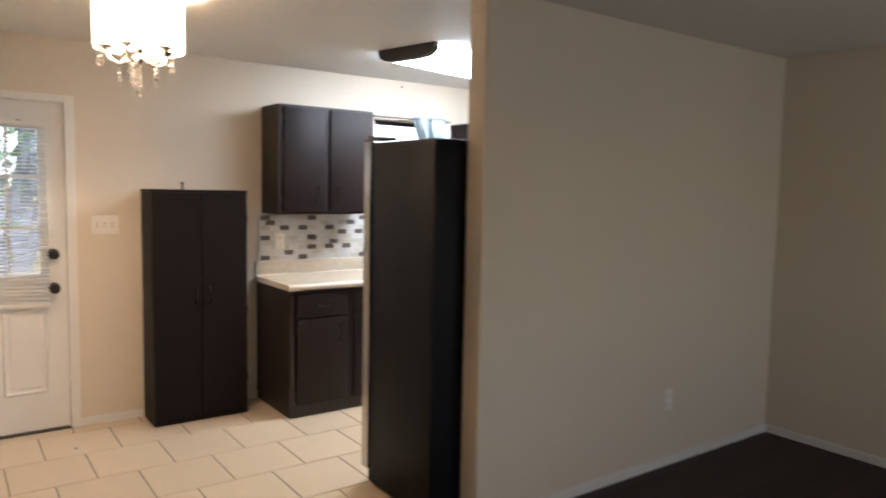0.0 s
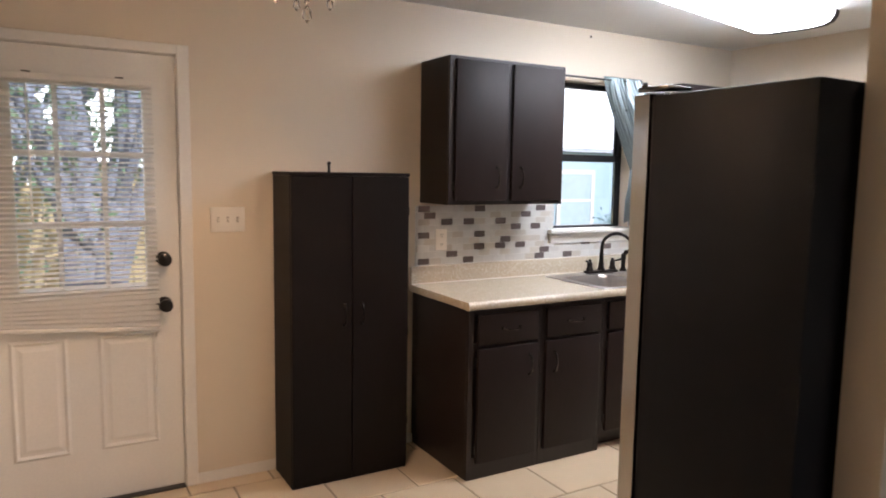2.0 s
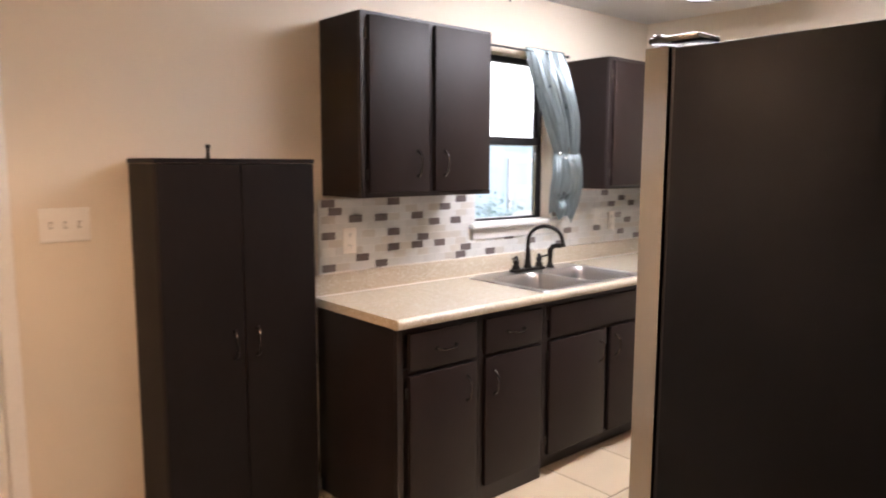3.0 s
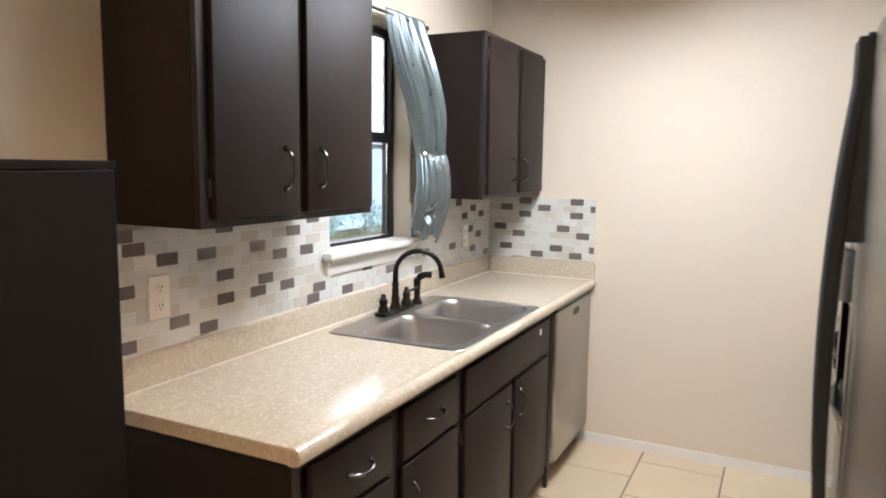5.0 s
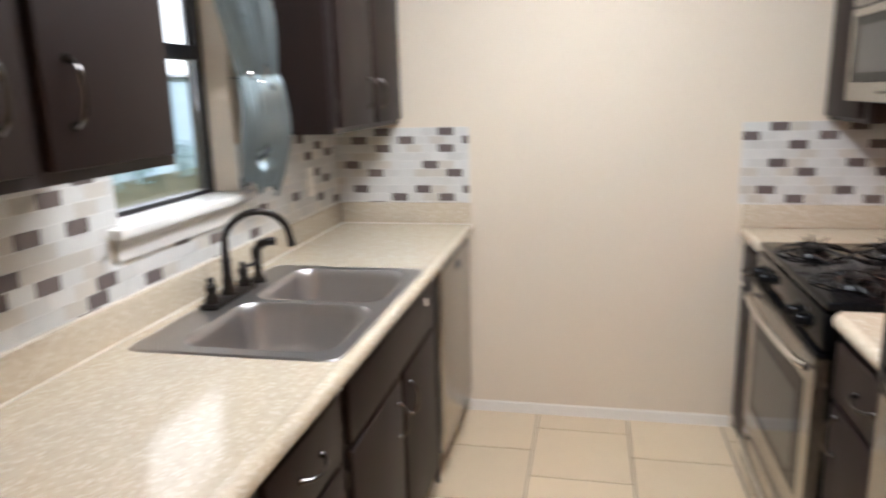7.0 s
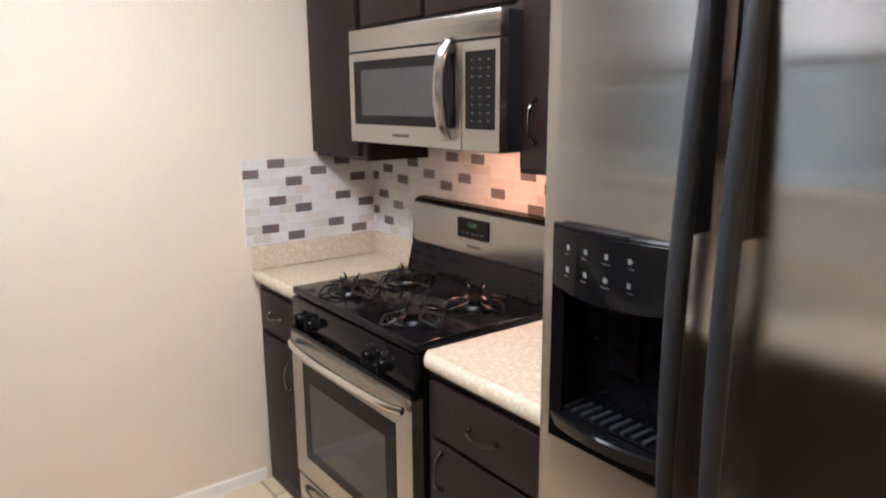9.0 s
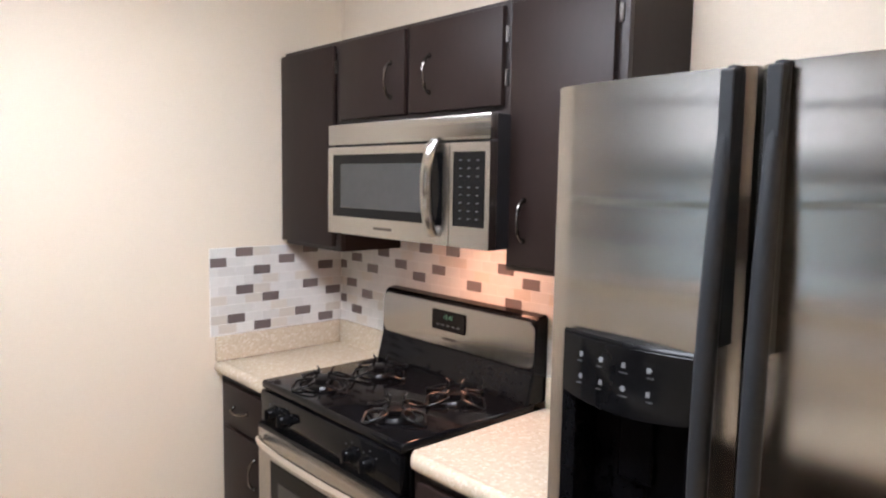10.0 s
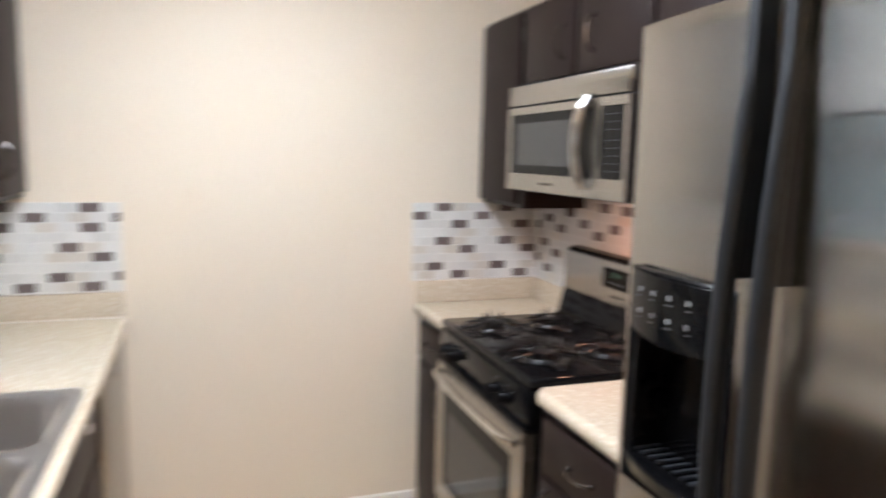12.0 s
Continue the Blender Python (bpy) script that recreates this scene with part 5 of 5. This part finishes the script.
for r in range(7):
    ya, yb = -0.12 + PITCH * (1 - r), -0.12 - PITCH * r
    y1, y0 = min(ya, 0.0), max(yb, -2.45)
    off = (0.0 if r % 2 == 0 else 0.2) - 0.41
    cuts = [NX0] + [x for x in (-1.60 + off + 0.4 * k for k in range(8)) if NX0 + 0.02 < x < 0.62]
    right = 2.225 if r % 2 == 0 else 2.02
    cuts += [x for x in (right - 0.41 * k for k in range(3, -2, -1)) if 0.65 < x < EX - 0.02] + [EX]
    for x0, x1 in zip(cuts, cuts[1:]):
        if y1 - y0 > 0.02 and x1 - x0 > 0.02:
            floor_piece("tile", x0, x1, y0, y1, FTILE, floor_ob, JOINT / 2, 0.0)
rng = random.Random(4)
y, r = -2.45, 0
while y > LIV + 0.02:
    y0 = max(LIV, y - 0.127)
    x = NX0
    while x < EX - 0.01:
        x1 = min(EX, x + rng.choice((0.9, 1.2, 0.7, 1.05)))
        if EX - x1 < 0.2:
            x1 = EX
        floor_piece("plank", x, x1, y0, y, PLANK, floor_liv, 0.0007, 0.0)
        x = x1
    y, r = y0, r + 1
part("transition_strip", box(NX0, 0.17, -2.475, -2.43, 0.0, 0.006, 0.002), BROWND, floor_liv)

# ---- outside ----
solid("ground", box(-300, 300, -300, 300, -0.45, -0.25), GRASS, label="dry backyard ground with sparse grass", category="ground")
fence = thing("fence", "pale yellow wooden board fence in the backyard", "fence", (-2, 7.0, -0.25))
cache_f = None
for k in range(70):
    x = -9 + 0.152 * k
    if cache_f is None:
        ob = part("board", box(-2.0 - 0.07, -2.0 + 0.07, 6.99, 7.01, -0.25, 1.55, 0.003), FENCE, fence)
        cache_f = ob.data
    else:
        ob = new("board", cache_f)
        ob.parent = fence
    ob.location = (x + 2.0, 0, 0.02 * math.sin(k * 1.7))
for z in (0.1, 1.2):
    part("rail", box(-9.1, 1.7, 7.012, 7.05, z, z + 0.09), FENCE, fence)


def tree(x, y, height, lean, spread, seed, limbs=6, leaves=330):
    """A tapered trunk with forking limbs and a crown of many small leaves."""
    rng = random.Random(seed)
    t = thing("tree", "tall backyard tree with pale bark and green leaves", "tree", (x, y, -0.25), "backyard trees")
    pts = [(x + lean * u * u + 0.06 * math.sin(6 * u), y + 0.05 * math.sin(5 * u), -0.25 + height * u) for u in (k / 10 for k in range(11))]
    part("trunk", tube(pts, [0.17 * (1 - 0.075 * k) * spread for k in range(11)], 10), BARK, t, smooth=True)
    tips = [Vector(pts[-1])]
    for k in range(limbs):
        b = Vector(pts[2 + k % 6])
        a = rng.uniform(0, 2 * math.pi)
        ln = rng.uniform(0.9, 1.9)
        q = [b + Vector((math.cos(a) * ln * u * 0.75, math.sin(a) * ln * u * 0.5, ln * (0.5 * u + 0.5 * u * u))) for u in (0, 0.3, 0.6, 1)]
        part("limb", tube(q, [0.075 * spread, 0.055 * spread, 0.035, 0.014], 7), BARK, t, smooth=True)
        tips += [q[2], q[3]]
    me = bpy.data.meshes.new("crown")
    vs, fs = [], []
    for k in range(leaves):
        c = rng.choice(tips) + Vector((rng.gauss(0, 0.45), rng.gauss(0, 0.4), rng.gauss(0, 0.4)))
        e = Euler((rng.uniform(0, 6.3), rng.uniform(0, 6.3), rng.uniform(0, 6.3))).to_matrix()
        s = rng.uniform(0.03, 0.07)
        i = len(vs)
        vs += [c + e @ Vector(p) * s for p in ((-1, 0, 0), (0, -0.45, 0.1), (1, 0, 0), (0, 0.45, 0.1))]
        fs.append((i, i + 1, i + 2, i + 3))
    me.from_pydata(vs, [], fs)
    me.materials.append(LEAF)
    ob = new("crown", me)
    ob.parent = t
    ob.matrix_parent_inverse = Matrix.Translation(-t.location)


tree(-1.52, 3.72, 4.8, -1.5, 0.80, 3, 4, 700)
tree(-1.45, 3.80, 4.7, -0.35, 1.25, 7, 4, 700)
tree(-1.36, 3.70, 4.6, 1.3, 0.95, 5, 4, 700)
tree(-1.30, 3.85, 4.4, 2.6, 0.70, 9, 3, 500)
tree(-2.15, 5.2, 4.8, -0.25, 0.55, 8, 5, 500)
tree(-0.1, 5.8, 4.4, 0.5, 0.6, 15, 5, 400)
solid("backdrop", box(-300, 300, 60, 60.5, -0.3, 110), BACKDROP, label="pale overcast sky in the distance", category="sky")

house = thing("neighbour_house", "pale blue house with white-framed windows", "house", (8.0, 10.5, -0.25))
part("wall", box(3.0, 26.0, 9.02, 13.0, -0.25, 2.05), SIDING, house, "pale blue siding wall")
for k in range(11):
    z = -0.2 + 0.204 * k
    part("siding_board", box(3.0, 26.0, 9.0, 9.018, z, z + 0.194), SIDING, house)
bm = bmesh.new()
vs = [bm.verts.new(p) for p in ((2.7, 8.8, 2.05), (26.3, 8.8, 2.05), (26.3, 13.4, 2.05), (2.7, 13.4, 2.05), (2.7, 11.0, 2.25), (26.3, 11.0, 2.25))]
for f in ((0, 1, 5, 4), (2, 3, 4, 5), (0, 4, 3), (1, 2, 5), (0, 3, 2, 1)):
    bm.faces.new([vs[i] for i in f])
part("roof", bm, ROOFM, house)
for x in (4.4, 6.5, 8.85, 11.2):
    w = part("window", box(x - 0.45, x + 0.45, 8.965, 8.998, 0.35, 1.55), PALEG, house)
    for a, b, c, d in ((x - 0.55, x - 0.45, 0.25, 1.65), (x + 0.45, x + 0.55, 0.25, 1.65), (x - 0.45, x + 0.45, 0.25, 0.35), (x - 0.45, x + 0.45, 1.55, 1.65), (x - 0.45, x + 0.45, 0.92, 0.98)):
        part("frame", box(a, b, 8.955, 8.999, c, d), WHITE, w)



def shrub(x, y, height, seed):
    """A few thin stems with many small pale leaves round them."""
    rng = random.Random(seed)
    t = thing("shrub", "pale green leafy shrub beside the blue house", "shrub", (x, y, -0.25), "backyard shrubs")
    tops = []
    for k in range(7):
        a = rng.uniform(0, 6.28)
        p = [Vector((x + math.cos(a) * 0.45 * u, y + math.sin(a) * 0.3 * u, -0.25 + height * u * rng.uniform(0.8, 1.0))) for u in (0, 0.4, 0.75, 1)]
        part("stem", tube(p, [0.018, 0.014, 0.010, 0.005], 6), SHRUBL, t, smooth=True)
        tops += p[1:]
    vs, fs = [], []
    for k in range(500):
        c = rng.choice(tops) + Vector((rng.gauss(0, 0.16), rng.gauss(0, 0.14), rng.gauss(0, 0.13)))
        e = Euler((rng.uniform(0, 6.3), rng.uniform(0, 6.3), rng.uniform(0, 6.3))).to_matrix()
        s = rng.uniform(0.03, 0.06)
        i = len(vs)
        vs += [c + e @ Vector(q) * s for q in ((-1, 0, 0), (0, -0.45, 0.1), (1, 0, 0), (0, 0.45, 0.1))]
        fs.append((i, i + 1, i + 2, i + 3))
    me = bpy.data.meshes.new("foliage")
    me.from_pydata(vs, [], fs)
    me.materials.append(SHRUBL)
    ob = new("foliage", me)
    ob.parent = t
    ob.matrix_parent_inverse = Matrix.Translation(-t.location)


for k, (x, y, h) in enumerate(((11.2, 7.9, 0.75), (12.6, 8.2, 1.0), (14.1, 8.0, 0.7), (9.0, 7.6, 0.9))):
    shrub(x, y, h, 31 + k)

# ---- small details ----
stop = thing("door_stop", "small dark spring door stop on the baseboard", "door stop", (NX0 + 0.013, -0.95, 0.04))
bm = tube([(NX0 + 0.013, -0.95, 0.04), (NX0 + 0.05, -0.95, 0.042), (NX0 + 0.085, -0.95, 0.04)], [0.009, 0.007, 0.007], 10)
turned([(0.011, 0.0), (0.011, 0.012)], (NX0 + 0.085, -0.956, 0.04), 12, bm, "y")
part("spring", bm, BRONZE, stop, smooth=True)
nail = thing("wall_nail", "tiny dark nail high on the wall", "nail", (1.25, 0, 2.40))
part("nail", turned([(0.004, 0.0), (0.004, -0.004), (0.007, -0.005), (0.007, -0.007)], (1.25, 0, 2.395), 10, axis="y"), BRONZE, nail)
for x, y in ((-1.24, -0.42), (-1.98, -0.86), (1.62, -1.13)):
    c = thing("floor_crumb", "small dark crumb on the tile floor", "crumb", (x, y, 0), "floor crumbs")
    bm = bmesh.new()
    bmesh.ops.create_icosphere(bm, subdivisions=1, radius=0.008, matrix=Matrix.Translation((x, y, 0.003)) @ Matrix.Diagonal((1.4, 0.8, 0.4, 1)))
    part("crumb", bm, BROWND, c)
